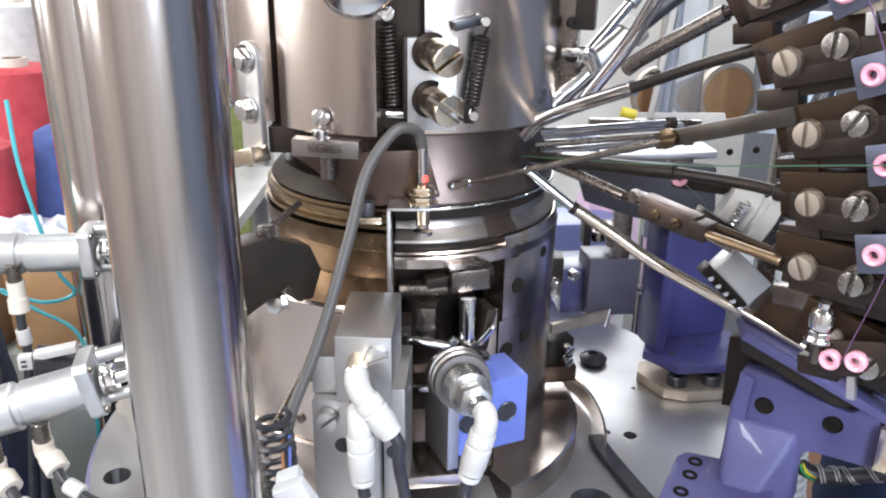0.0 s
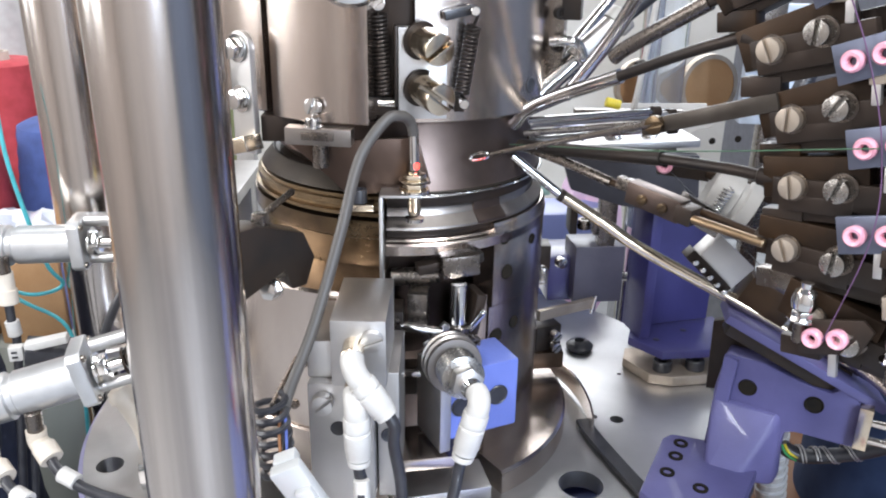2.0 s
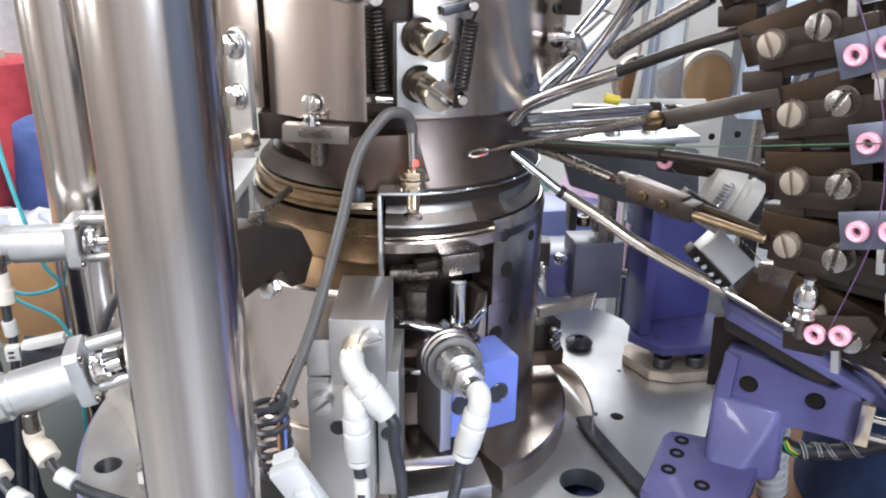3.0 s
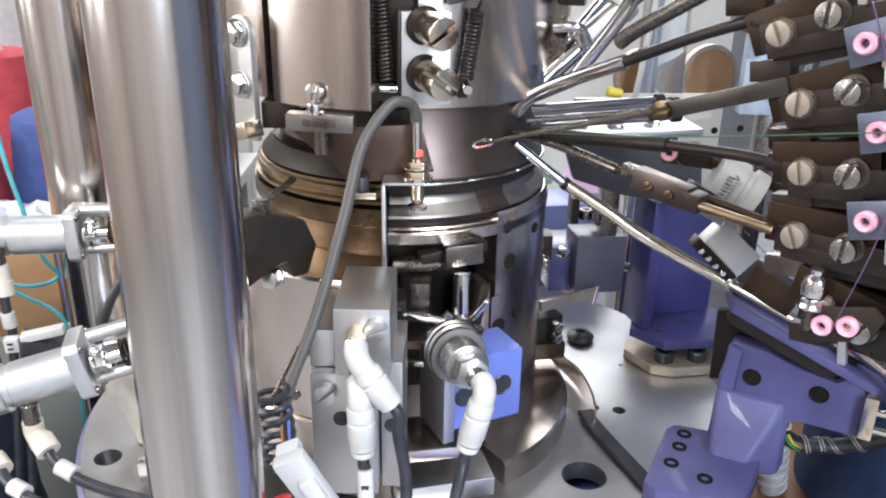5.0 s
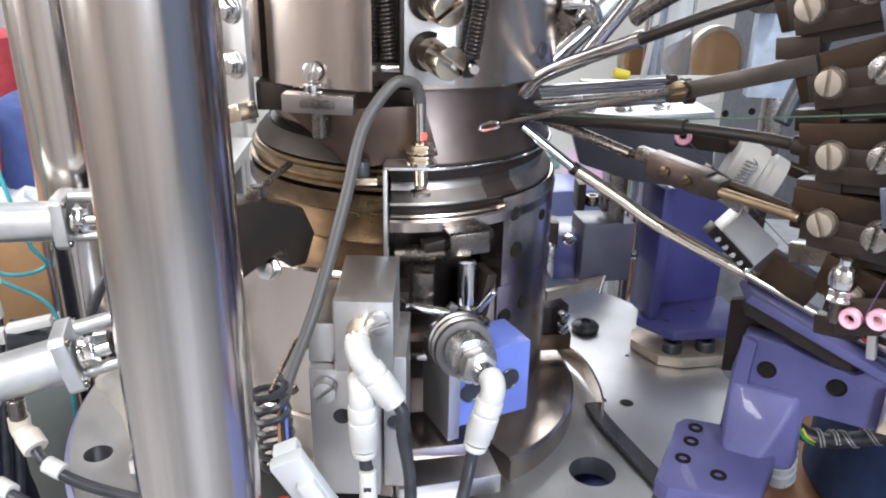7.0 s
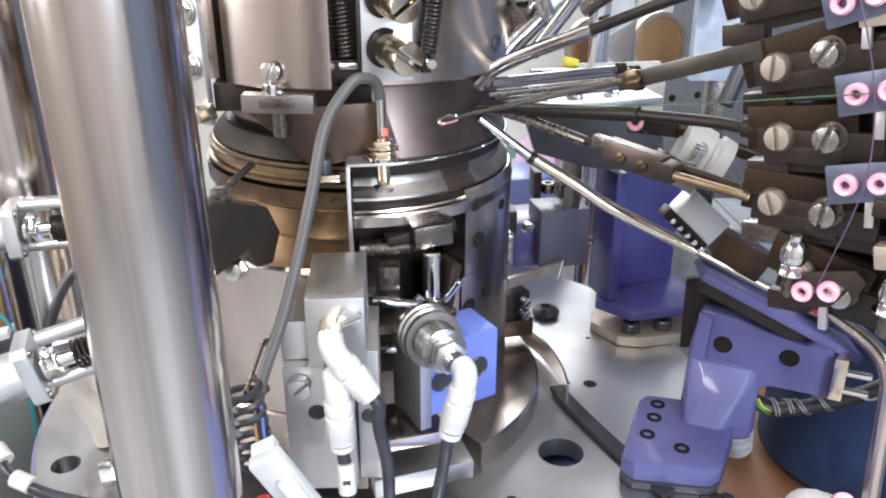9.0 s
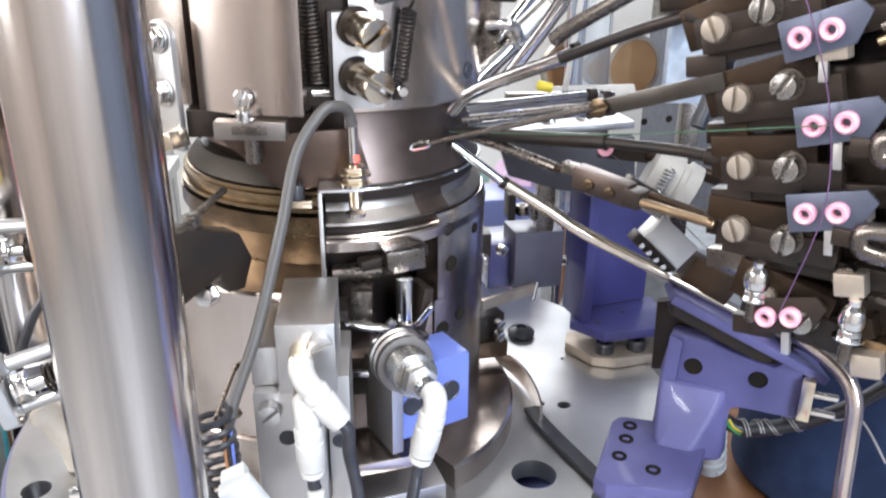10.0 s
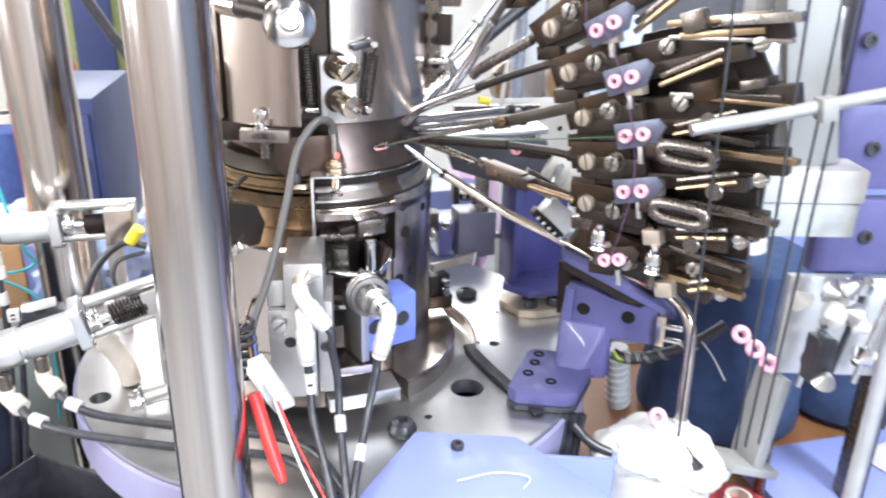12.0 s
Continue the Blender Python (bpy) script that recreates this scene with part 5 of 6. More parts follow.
def rear_bracket():
    t = thing("angle_bracket", (0.21, 0.62, PLATE), "dark purple angle bracket on a steel foot plate", "bracket")
    part("upright", box((0.2135, 0.6445, 0.935), (0.080, 0.012, 0.115), (0, 0, 14), 0.002), DEEP, t)
    part("flange", box((0.1825, 0.622, 0.935), (0.010, 0.030, 0.115), (0, 0, 14), 0.002), DEEP, t)
    part("base", prism([(0.173, 0.612), (0.196, 0.585), (0.262, 0.592), (0.262, 0.655), (0.182, 0.640)], 0.008, Matrix.Translation((0, 0, 0.869)), 0.0015), DEEP, t)
    part("foot_plate", prism([(0.170, 0.612), (0.186, 0.584), (0.205, 0.578), (0.275, 0.588), (0.275, 0.640), (0.176, 0.630)], 0.009, Matrix.Translation((0, 0, PLATE + 0.0005)), 0.001), TANST, t, "bare steel foot plate")
    for x, y in ((0.199, 0.592), (0.228, 0.594)):
        part("cap_screw", capscrew((x, y, 0.8565), (0, 0, 1), 0.008, 0.009), BLACK, t)
    # Small black discs coloured as the shade of holes in the base.
    for x, y in ((0.196, 0.607), (0.225, 0.625)):
        part("small_hole_shade", lathe([(0, 0.0003), (0.0024, 0.0003), (0.003, 0.0001)], (x, y, 0.8772), seg=16), BLACK, t)


def stepper():
    t = thing("actuator", (0.128, 0.62, 0.90), "dark purple boxed actuator beside the housing", "actuator")
    part("body", box((0.126, 0.640, 0.930), (0.058, 0.045, 0.040), (0, 0, 6), 0.002), DEEP, t)
    part("case", box((0.1385, 0.622, 0.9385), (0.042, 0.034, 0.050), (0, 0, 6), 0.0012), SLATE, t, "slate grey enamelled case")
    part("jaw", box((0.118, 0.625, 0.982), (0.006, 0.02, 0.022)), DARK, t)
    part("jaw", box((0.139, 0.625, 0.979), (0.008, 0.02, 0.018)), GREY, t)
    part("jaw", box((0.150, 0.630, 0.990), (0.006, 0.02, 0.028)), DARK, t)
    part("cap_screw", capscrew((0.128, 0.622, 0.974), (0, 0, 1), 0.0055, 0.008), GREY, t)
    part("shaft", rod((0.158, 0.635, 0.927), (0.172, 0.628, 0.927), 0.004), CHROME, t)


def side_latches():
    t = thing("side_latch", (0.09, 0.57, 0.86), "blackened latch blocks and screws beside the housing", "latch")
    part("block", box((0.092, 0.580, 0.897), (0.022, 0.022, 0.022), (0, 0, 20)), DARK, t)
    part("block", box((0.092, 0.572, 0.880), (0.030, 0.018, 0.014), (0, 0, 8)), BROWN, t)
    part("block", box((0.088, 0.585, 0.965), (0.012, 0.018, 0.020)), DARK, t)
    for z in (0.905, 0.895, 0.968):
        part("screw", slotted((0.098, 0.562, z), (0.5, -0.86, 0), 0.0042, 0.006, 35), CHROME, t)
    part("spring", helix((0.087, 0.566, 0.948), (0.087, 0.566, 0.962), 0.003, 0.0006, 6), CHROME, t)
    part("flat_lever", ribbon(smooth([(0.086, 0.568, 0.9185), (0.105, 0.580, 0.9175), (0.137, 0.598, 0.9170)], 4), 0.004, 0.0085), TANST, t)
    part("lever_pin", rod((0.134, 0.594, 0.908), (0.1375, 0.596, 0.924), 0.0018), CHROME, t)


def table_plate():
    t = thing("cam_table", (0.14, 0.58, 1.03), "grey steel plate with bolts beneath the yarn fingers", "plate")
    part("plate", prism([(0.100, 1.0445), (0.150, 1.0480), (0.207, 1.0455), (0.212, 0.9965), (0.150, 1.004), (0.109, 1.017)], 0.010, Matrix.Translation((0, 0.60, 0)) @ pose(0, 0, 0, 90), 0.001), CHARCOAL, t, "charcoal enamelled plate")
    part("guide_sheet", prism([(0.178, 1.054), (0.284, 1.055), (0.291, 1.031), (0.262, 1.024), (0.219, 1.016)], 0.005, Matrix.Translation((0, 0.665, 0)) @ pose(0, 0, 0, 82), 0.001), WHITE, t, "white drilled guide sheet")
    # Dark discs on the solid sheet stand in for shaded holes.
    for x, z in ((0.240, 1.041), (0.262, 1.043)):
        part("sheet_hole_shade", lathe([(0, 0.0003), (0.0024, 0.0003), (0.003, 0.0001)], (x, 0.6585, z), (0, -1, 0), 14), HOLESHADE, t)
    part("ledge", box((0.150, 0.632, 1.049), (0.12, 0.060, 0.006), (0, -2, 4), 0.001), GROUND, t)
    part("fluted_block", box((0.106, 0.60, 1.062), (0.020, 0.02, 0.012), (0, 0, 10)), BLUE, t)
    for k in range(5):
        part("flute", box((0.098 + 0.0045 * k, 0.5885, 1.062), (0.002, 0.002, 0.012), (0, 20, 10), 0), WHITE, t)
    for x in (0.146, 0.176):
        part("bolt", hexbolt((x, 0.622, 1.052), (0, 0, 1), 0.006, 0.005), CHROME, t)
    part("teal_chip", box((0.080, 0.552, 1.030), (0.010, 0.008, 0.010), (0, 0, 30)), surface("pale_green_plastic", (0.35, 0.52, 0.45), 0.4), t)
    part("post", box((0.145, 0.615, 0.995), (0.014, 0.014, 0.11), bevel=0.001), GREY, t)


for build in (main_bracket, rear_bracket, stepper, side_latches, table_plate):
    build()


# ---- loose pieces on the bed ----
# Black strip laid along the dark line that crosses the bed.
t = thing("dark_line_strip", (0.12, 0.48, PLATE), "flat black strip lying along a dark line on the bed", "belt")
belt = [(0.1185, 0.522, 0.8505), (0.1215, 0.506, 0.8505), (0.128, 0.484, 0.8505), (0.1385, 0.452, 0.8505), (0.150, 0.420, 0.8505), (0.160, 0.395, 0.8505)]
part("band", ribbon(smooth(belt, 6), 0.0105, 0.0035), BLACK, t)
part("guide_strip", ribbon(smooth([(0.090, 0.618, 0.858), (0.108, 0.592, 0.858), (0.1195, 0.560, 0.858), (0.1235, 0.530, 0.857), (0.1225, 0.505, 0.856)], 6), 0.0016, 0.016), STEEL, t, "thin bent steel guide strip")
solid("buffer", lathe([(0, 0), (0.012, 0), (0.0125, 0.004), (0.0095, 0.010), (0.0045, 0.0115), (0.004, 0.008), (0, 0.008)], (0.037, 0.385, PLATE + 0.0005), seg=28), BLACK, "black rubber buffer on the bed plate", "buffer")
solid("buffer", lathe([(0, 0), (0.012, 0), (0.0125, 0.003), (0.0095, 0.006), (0.0045, 0.0075), (0.004, 0.005), (0, 0.005)], (0.138, 0.646, PLATE + 0.0015), seg=28), BLACK, "black rubber buffer on the bed plate", "buffer")


# ---- air cylinders beside the columns ----
def cylinder(a, b, r, label, clevis, fits, tails):
    a, b = Vector(a), Vector(b)
    d = (b - a).normalized()
    t = thing("air_cylinder", a, label, "air cylinder", "air cylinders")
    L = (b - a).length
    part("barrel", lathe([(0, 0), (r * 0.9, 0), (r, 0.003), (r, L * 0.62), (r * 0.86, L * 0.63), (r * 0.86, L * 0.66), (r * 0.93, L * 0.67), (r * 0.93, L), (0, L)], a, d, 36), ALU, t)
    m = toward(d, b, 0)
    out = [(-r * 1.1, -r * 0.9), (-r * 0.8, -r * 1.15), (r * 0.8, -r * 1.15), (r * 1.1, -r * 0.9), (r * 1.1, r * 1.1), (r * 0.8, r * 1.35), (-r * 0.8, r * 1.35), (-r * 1.1, r * 1.1)]
    part("mount", prism(out, 0.010, m, 0.0015), ALU, t)
    for sx, sy in ((-0.85, -0.85), (0.85, -0.85), (0.85, 1.05), (-0.85, 1.05)):
        part("mount_screw", capscrew(m @ Vector((r * sx, r * sy, 0.010)), d, 0.0026, 0.002), GREY, t)
    part("band", lathe([(r * 0.9, L * 0.30), (r * 1.04, L * 0.30), (r * 1.04, L * 0.36), (r * 0.9, L * 0.36)], a, d, 36), GROUND, t)
    part("nut", hexbolt(b + d * 0.012, d, r * 0.62, 0.008), CHROME, t)
    part("piston_rod", rod(b + d * 0.016, b + d * clevis, r * 0.30), CHROME, t)
    part("spring", helix(b + d * 0.030, b + d * clevis * 0.95, r * 0.55, 0.0011, 10), DARK, t)
    part("guide_bar", rod(b + d * 0.01 + Vector((0, 0, r * 1.15)), b + d * (clevis + 0.02) + Vector((0, 0, r * 1.15)), r * 0.30), GROUND, t)
    part("guide_bar", rod(b + d * 0.01 - Vector((0, 0, r * 0.8)), b + d * (clevis + 0.02) - Vector((0, 0, r * 0.8)), r * 0.26), GROUND, t)
    for k, (p, tail, m2) in enumerate(zip(fits, tails, (CREAM, CREAM))):
        p = Vector(p)
        part("stud", rod(p + Vector((0, 0, 0.020)), p, 0.0055), GREY, t)
        q = Vector(tail[0])
        e = (q - p).normalized()
        f = part("elbow", tube([p + Vector((0, 0, 0.006)), p - Vector((0, 0, 0.003)), p + e * 0.010], 0.0066, 14), m2, t, "cream push-in elbow")
        part("collet", rod(p + e * 0.008, p + e * 0.020, 0.0078), m2, f)
        h = part("hose", tube([p + e * 0.014] + tail, 0.0036, 12), BLACK, t, "black air hose with printed lettering")
        part("marker", rod(q, q + (Vector(tail[1]) - q).normalized() * 0.013, 0.0055), WHITE, h)
    return t


cylinder((-0.350, 0.440, 0.896), (-0.238, 0.468, 0.921), 0.0165, "silver air cylinder lying over the bed plate", 0.065,
         [(-0.292, 0.440, 0.874), (-0.264, 0.450, 0.884)],
         [[(-0.268, 0.420, 0.862), (-0.235, 0.402, 0.858), (-0.150, 0.372, 0.858), (-0.060, 0.345, 0.858), (-0.02, 0.30, 0.853)],
          [(-0.243, 0.432, 0.868), (-0.215, 0.421, 0.860), (-0.150, 0.400, 0.858), (-0.05, 0.365, 0.858), (-0.01, 0.30, 0.853)]])
cylinder((-0.42, 0.590, 0.964), (-0.287, 0.600, 0.966), 0.0165, "silver air cylinder fixed beside the rear column", 0.052,
         [(-0.372, 0.580, 0.940), (-0.338, 0.580, 0.942)],
         [[(-0.366, 0.575, 0.905), (-0.362, 0.575, 0.885), (-0.36, 0.56, 0.80), (-0.37, 0.55, 0.70)],
          [(-0.337, 0.576, 0.908), (-0.336, 0.576, 0.890), (-0.34, 0.56, 0.80), (-0.35, 0.55, 0.70)]])
t = thing("guide_block", (-0.25, 0.60, 0.94), "bright steel guide block at the cylinder's end", "block")
part("block", box((-0.222, 0.600, 0.967), (0.026, 0.030, 0.036), (0, 0, 2), 0.001), STEEL, t)
part("plate", box((-0.250, 0.612, 0.984), (0.080, 0.012, 0.006), (0, 0, 2), 0.0008), GROUND, t)
part("stem", rod((-0.232, 0.60, PLATE), (-0.232, 0.60, 0.95), 0.008), GROUND, t)
t = thing("rod_clevis", (-0.17, 0.47, 0.90), "steel clevis joining the cylinder rod to the bed", "clevis")
part("fork", box((-0.172, 0.484, 0.938), (0.022, 0.018, 0.022), (0, -14, 12), 0.001), GROUND, t)
part("post", box((-0.166, 0.488, 0.888), (0.020, 0.018, 0.080), (0, 0, 12), 0.001), GROUND, t)

t = thing("oil_bottle", (-0.215, 0.50, PLATE), "translucent cream plastic bottle with a bent spout", "bottle")
part("spout", tube([(-0.205, 0.492, 0.849), (-0.209, 0.493, 0.866), (-0.222, 0.497, 0.888)], 0.0092, 18), CREAM, t)
part("dome", lathe([(0, 0), (0.0108, 0), (0.0112, 0.004), (0.009, 0.009), (0.005, 0.0105), (0, 0.011)], (-0.221, 0.497, 0.886), (-0.5, 0.1, 0.85), 24), CREAM, t)
t = thing("locking_screw", (-0.185, 0.455, PLATE), "bright hexagon locking screw lying at the bed's edge", "screw")
part("shank", rod((-0.165, 0.450, 0.862), (-0.184, 0.444, 0.860), 0.0075), GROUND, t)
part("head", hexbolt((-0.184, 0.444, 0.860), (-0.95, -0.3, -0.08), 0.0092, 0.012), CHROME, t)
t = thing("rubber_cable", (-0.20, 0.55, 0.86), "black rubber cable looping past the rear column", "cable")
part("cable", tube([(-0.260, 0.535, 0.870), (-0.255, 0.545, 0.900), (-0.238, 0.550, 0.940), (-0.212, 0.552, 0.964), (-0.190, 0.553, 0.960)], 0.0036, 12), BLACK, t)
part("yellow_plug", tube([(-0.204, 0.551, 0.966), (-0.194, 0.548, 0.980)], 0.0060, 12), YELLOW, t, "yellow cable plug")
part("loop", tube([(-0.192, 0.550, 0.955), (-0.215, 0.540, 0.950), (-0.219, 0.535, 0.930), (-0.205, 0.530, 0.920), (-0.188, 0.535, 0.930)], 0.0022, 10), BLACK, t)

t = thing("power_cable", (-0.197, 0.45, 1.21), "thick black rubber cable slanting down behind the front column", "cable")
part("cable", tube([(-0.245, 0.45, 1.32), (-0.215, 0.45, 1.250), (-0.197, 0.45, 1.214), (-0.179, 0.45, 1.181), (-0.165, 0.45, 1.158), (-0.148, 0.452, 1.132), (-0.122, 0.455, 1.112)], 0.0040, 12), BLACK, t)

# ---- yarn and machines standing round ----
def cone(x, y, z, r0, r1, h, m, label, tip=True):
    t = thing("yarn_cone", (x, y, z), label, "yarn cone", "yarn cones")
    prof = [(0, 0), (r0 * 0.9, 0), (r0, r0 * 0.12)]
    k = 14
    for i in range(1, k):
        f = i / k
        prof.append((r0 + (r1 - r0) * f + 0.0012 * (i % 2), r0 * 0.12 + (h - r0 * 0.2) * f))
    prof += [(r1, h - r0 * 0.06), (r1 * 0.85, h), (0, h)]
    part("winding", lathe(prof, (x, y, z), seg=40), m, t)
    part("paper_cone", lathe([(r1 * 0.25, h * 0.8), (r1 * 0.42, h * 0.8), (r1 * 0.34, h + 0.012), (r1 * 0.25, h + 0.012)], (x, y, z), seg=24), CREAM, t)


def creel():
    t = thing("creel_shelf", (-0.6, 1.1, 0), "steel shelf holding large cones of yarn", "shelf")
    part("board", box((-0.62, 1.15, 0.80), (0.62, 0.60, 0.02)), GROUND, t)
    for x in (-0.90, -0.34):
        for y in (0.88, 1.42):
            part("leg", box((x, y, 0.395), (0.03, 0.03, 0.79)), GROUND, t)


creel()
cone(-0.64, 1.20, 0.8105, 0.085, 0.058, 0.215, RED, "large red yarn cone on the shelf")
cone(-0.60, 0.98, 0.8105, 0.070, 0.052, 0.150, RED, "red yarn cone nearly used up")
cone(-0.475, 1.05, 0.8105, 0.080, 0.066, 0.160, INDIGO, "large blue yarn cone on the shelf")
cone(-0.74, 1.42, 0.8105, 0.085, 0.055, 0.29, PALE, "white yarn cone wrapped in film")
cone(-0.50, 1.30, 0.8105, 0.070, 0.055, 0.210, RED, "red yarn cone behind the blue one")
t = thing("plastic_film", (-0.47, 0.92, 0.81), "crumpled clear plastic film lying by the yarn", "film")
rng = random.Random(4)
for k in range(6):
    bm = bmesh.new()
    bmesh.ops.create_icosphere(bm, subdivisions=3, radius=1)
    for v in bm.verts:
        v.co *= 1 + 0.35 * noise.noise(v.co * 2.6 + Vector((k * 7, 0, 0))) + 0.18 * noise.noise(v.co * 7 + Vector((k, 3, 0)))
    bm.transform(Matrix.Translation((-0.56 + 0.045 * k, 0.91 + 0.03 * rng.random(), 0.845)) @ Matrix.Diagonal((0.05, 0.045, 0.04, 1)))
    part("fold", bm, FILM, t)

CABINET = surface("navy_cabinet_paint", (0.032, 0.046, 0.135), 0.45, 0.0, (0.026, 0.038, 0.11), 12)
t = thing("storage_cabinet", (-0.33, 1.0, 0), "tall navy metal cabinet behind the machine", "cabinet")
part("carcass", box((-0.362, 1.02, 0.515), (0.09, 0.22, 1.03), bevel=0.004), CABINET, t)
part("door", box((-0.362, 0.907, 0.55), (0.078, 0.008, 0.92), bevel=0.002), CABINET, t)
part("door_handle", tube([(-0.335, 0.903, 0.82), (-0.335, 0.885, 0.84), (-0.335, 0.885, 0.93), (-0.335, 0.903, 0.95)], 0.006), CHROME, t)
t = thing("cardboard_box", (-0.42, 0.80, 0), "plain brown cardboard box beside the machine", "box")
part("carton", box((-0.56, 0.76, 0.77), (0.16, 0.16, 0.24), bevel=0.003), CARDB, t)
part("trestle", box((-0.56, 0.76, 0.322), (0.18, 0.18, 0.644), bevel=0.004), GREENISH, t)
BAGM = surface("light_blue_film", (0.34, 0.46, 0.78), 0.25, 0.0, (0.55, 0.62, 0.82), 40, (1, 1, 1), 0.12, 0.8, 90, 0.3)
t = thing("plastic_bag", (-0.32, 0.78, 0.0), "crumpled light blue plastic bag on a stand", "bag")
for k in range(5):
    bm = bmesh.new()
    bmesh.ops.create_icosphere(bm, subdivisions=4, radius=1)
    for v in bm.verts:
        v.co *= 1 + 0.30 * noise.noise(v.co * 2.4 + Vector((k * 5, 2, 0))) + 0.16 * noise.noise(v.co * 6 + Vector((k, 3, 1)))
    bm.transform(Matrix.Translation((-0.345 + 0.038 * k, 0.80 + 0.02 * (k % 2), 0.835 + 0.012 * (k % 3))) @ Matrix.Diagonal((0.045, 0.04, 0.050, 1)))
    part("fold", bm, BAGM, t)
part("stand", box((-0.32, 0.80, 0.395), (0.30, 0.10, 0.79), (0, 0, 0), 0.003), GREENISH, t)
t = thing("carton", (-0.41, 0.775, 0.79), "small brown cardboard carton with pale blue sheet leaning on it", "box")
part("body", box((-0.420, 0.790, 0.838), (0.070, 0.060, 0.095), (0, 0, 3), 0.002), CARDB, t)
part("sheet", box((-0.377, 0.770, 0.836), (0.018, 0.004, 0.090), (0, -4, 3), 0.001), LILAC, t, "pale blue sheet")
t = thing("limit_switch", (-0.29, 0.53, 0.90), "black limit switch with a white clip and cable", "switch")
part("body", box((-0.286, 0.532, 0.905), (0.036, 0.022, 0.011), (8, 12, 20), 0.001), BLACK, t)
part("clip", box((-0.286, 0.526, 0.9155), (0.030, 0.010, 0.006), (0, -8, 14), 0.0012), WHITE, t)
part("marker", box((-0.3085, 0.524, 0.9075), (0.010, 0.008, 0.011), (0, 0, 14), 0.001), WHITE, t)
for dz in (-0.002, 0.002):
    part("print", box((-0.3080, 0.5196, 0.9075 + dz), (0.004, 0.0006, 0.0016), (0, 0, 14), 0), BLACK, t)
part("cable", tube([(-0.300, 0.534, 0.903), (-0.312, 0.540, 0.880), (-0.325, 0.550, 0.80), (-0.34, 0.55, 0.70)], 0.0032, 10), BLACK, t)
t = thing("teal_hose", (-0.32, 0.66, 0.7), "thin teal air hose hanging in a loop", "hose", "teal hoses")
part("hose", tube([(-0.40, 0.66, 0.905), (-0.36, 0.655, 0.895), (-0.33, 0.655, 0.905), (-0.335, 0.640, 0.935), (-0.345, 0.630, 1.02), (-0.352, 0.640, 1.08)], 0.0018, 10), TEAL, t)
t = thing("teal_hose", (-0.32, 0.66, 0.7), "thin teal air hose hanging in a loop", "hose", "teal hoses")
part("hose", tube([(-0.42, 0.68, 0.90), (-0.37, 0.66, 0.885), (-0.335, 0.66, 0.86), (-0.33, 0.66, 0.80), (-0.34, 0.67, 0.70)], 0.0018, 10), TEAL, t)
t = thing("wall_locker", (-0.55, 2.2, 0), "yellow-green machine standing far behind", "machine")
part("body", box((-0.66, 2.3, 0.75), (0.22, 0.3, 1.5), bevel=0.01), surface("yellow_green_paint", (0.22, 0.25, 0.08), 0.5), t)
part("panel", box((-0.62, 2.14, 1.1), (0.10, 0.02, 0.5), bevel=0.004), CABINET, t)
t = thing("white_post", (-0.30, 1.5, 0), "tall white painted frame post", "post", "frame posts")
part("post", box((-0.36, 1.55, 1.2), (0.035, 0.035, 2.4), bevel=0.003), WHITE, t)

# black tray and dark bin under the left side of the bed
t = thing("waste_tray", (-0.285, 0.435, 0.68), "black open tray with a bare metal rim below the bed", "tray")
TRAY = Matrix.Translation((-0.285, 0.435, 0.72)) @ Matrix.Rotation(radians(-32), 4, "Z")
for name, c, size, m in (("floor", (0, 0, -0.038), (0.13, 0.11, 0.004), BLACK), ("side", (-0.064, 0, 0), (0.003, 0.11, 0.08), BLACK), ("side", (0.064, 0, 0), (0.003, 0.11, 0.08), BLACK),
                         ("side", (0, 0.0545, 0), (0.131, 0.003, 0.08), BLACK), ("front", (0, -0.0545, 0), (0.131, 0.003, 0.08), GREY), ("rim", (0, -0.0545, 0.043), (0.135, 0.006, 0.006), GROUND)):
    bm = box(c, size, bevel=0.0006)
    bm.transform(TRAY)
    part(name, bm, m, t)
bm = box((0, 0, -0.36), (0.05, 0.05, 0.64), bevel=0.002)
bm.transform(TRAY)
part("stand", bm, GREY, t)
DUSK = surface("blue_black_yarn", (0.012, 0.017, 0.042), 0.8, 0.0, (0.008, 0.011, 0.028), 60, (1, 1, 30), 0.08, 0.5, 300)
t = thing("cone_stand", (-0.42, 0.575, 0), "low grey stand under a blue-black yarn cone", "stand")
part("post", box((-0.42, 0.575, 0.31), (0.06, 0.06, 0.62), bevel=0.003), GREY, t)
part("plate", box((-0.42, 0.575, 0.625), (0.16, 0.12, 0.01), bevel=0.002), GREY, t)
cone(-0.42, 0.575, 0.6305, 0.080, 0.055, 0.28, DUSK, "blue-black yarn cone beside the bed")


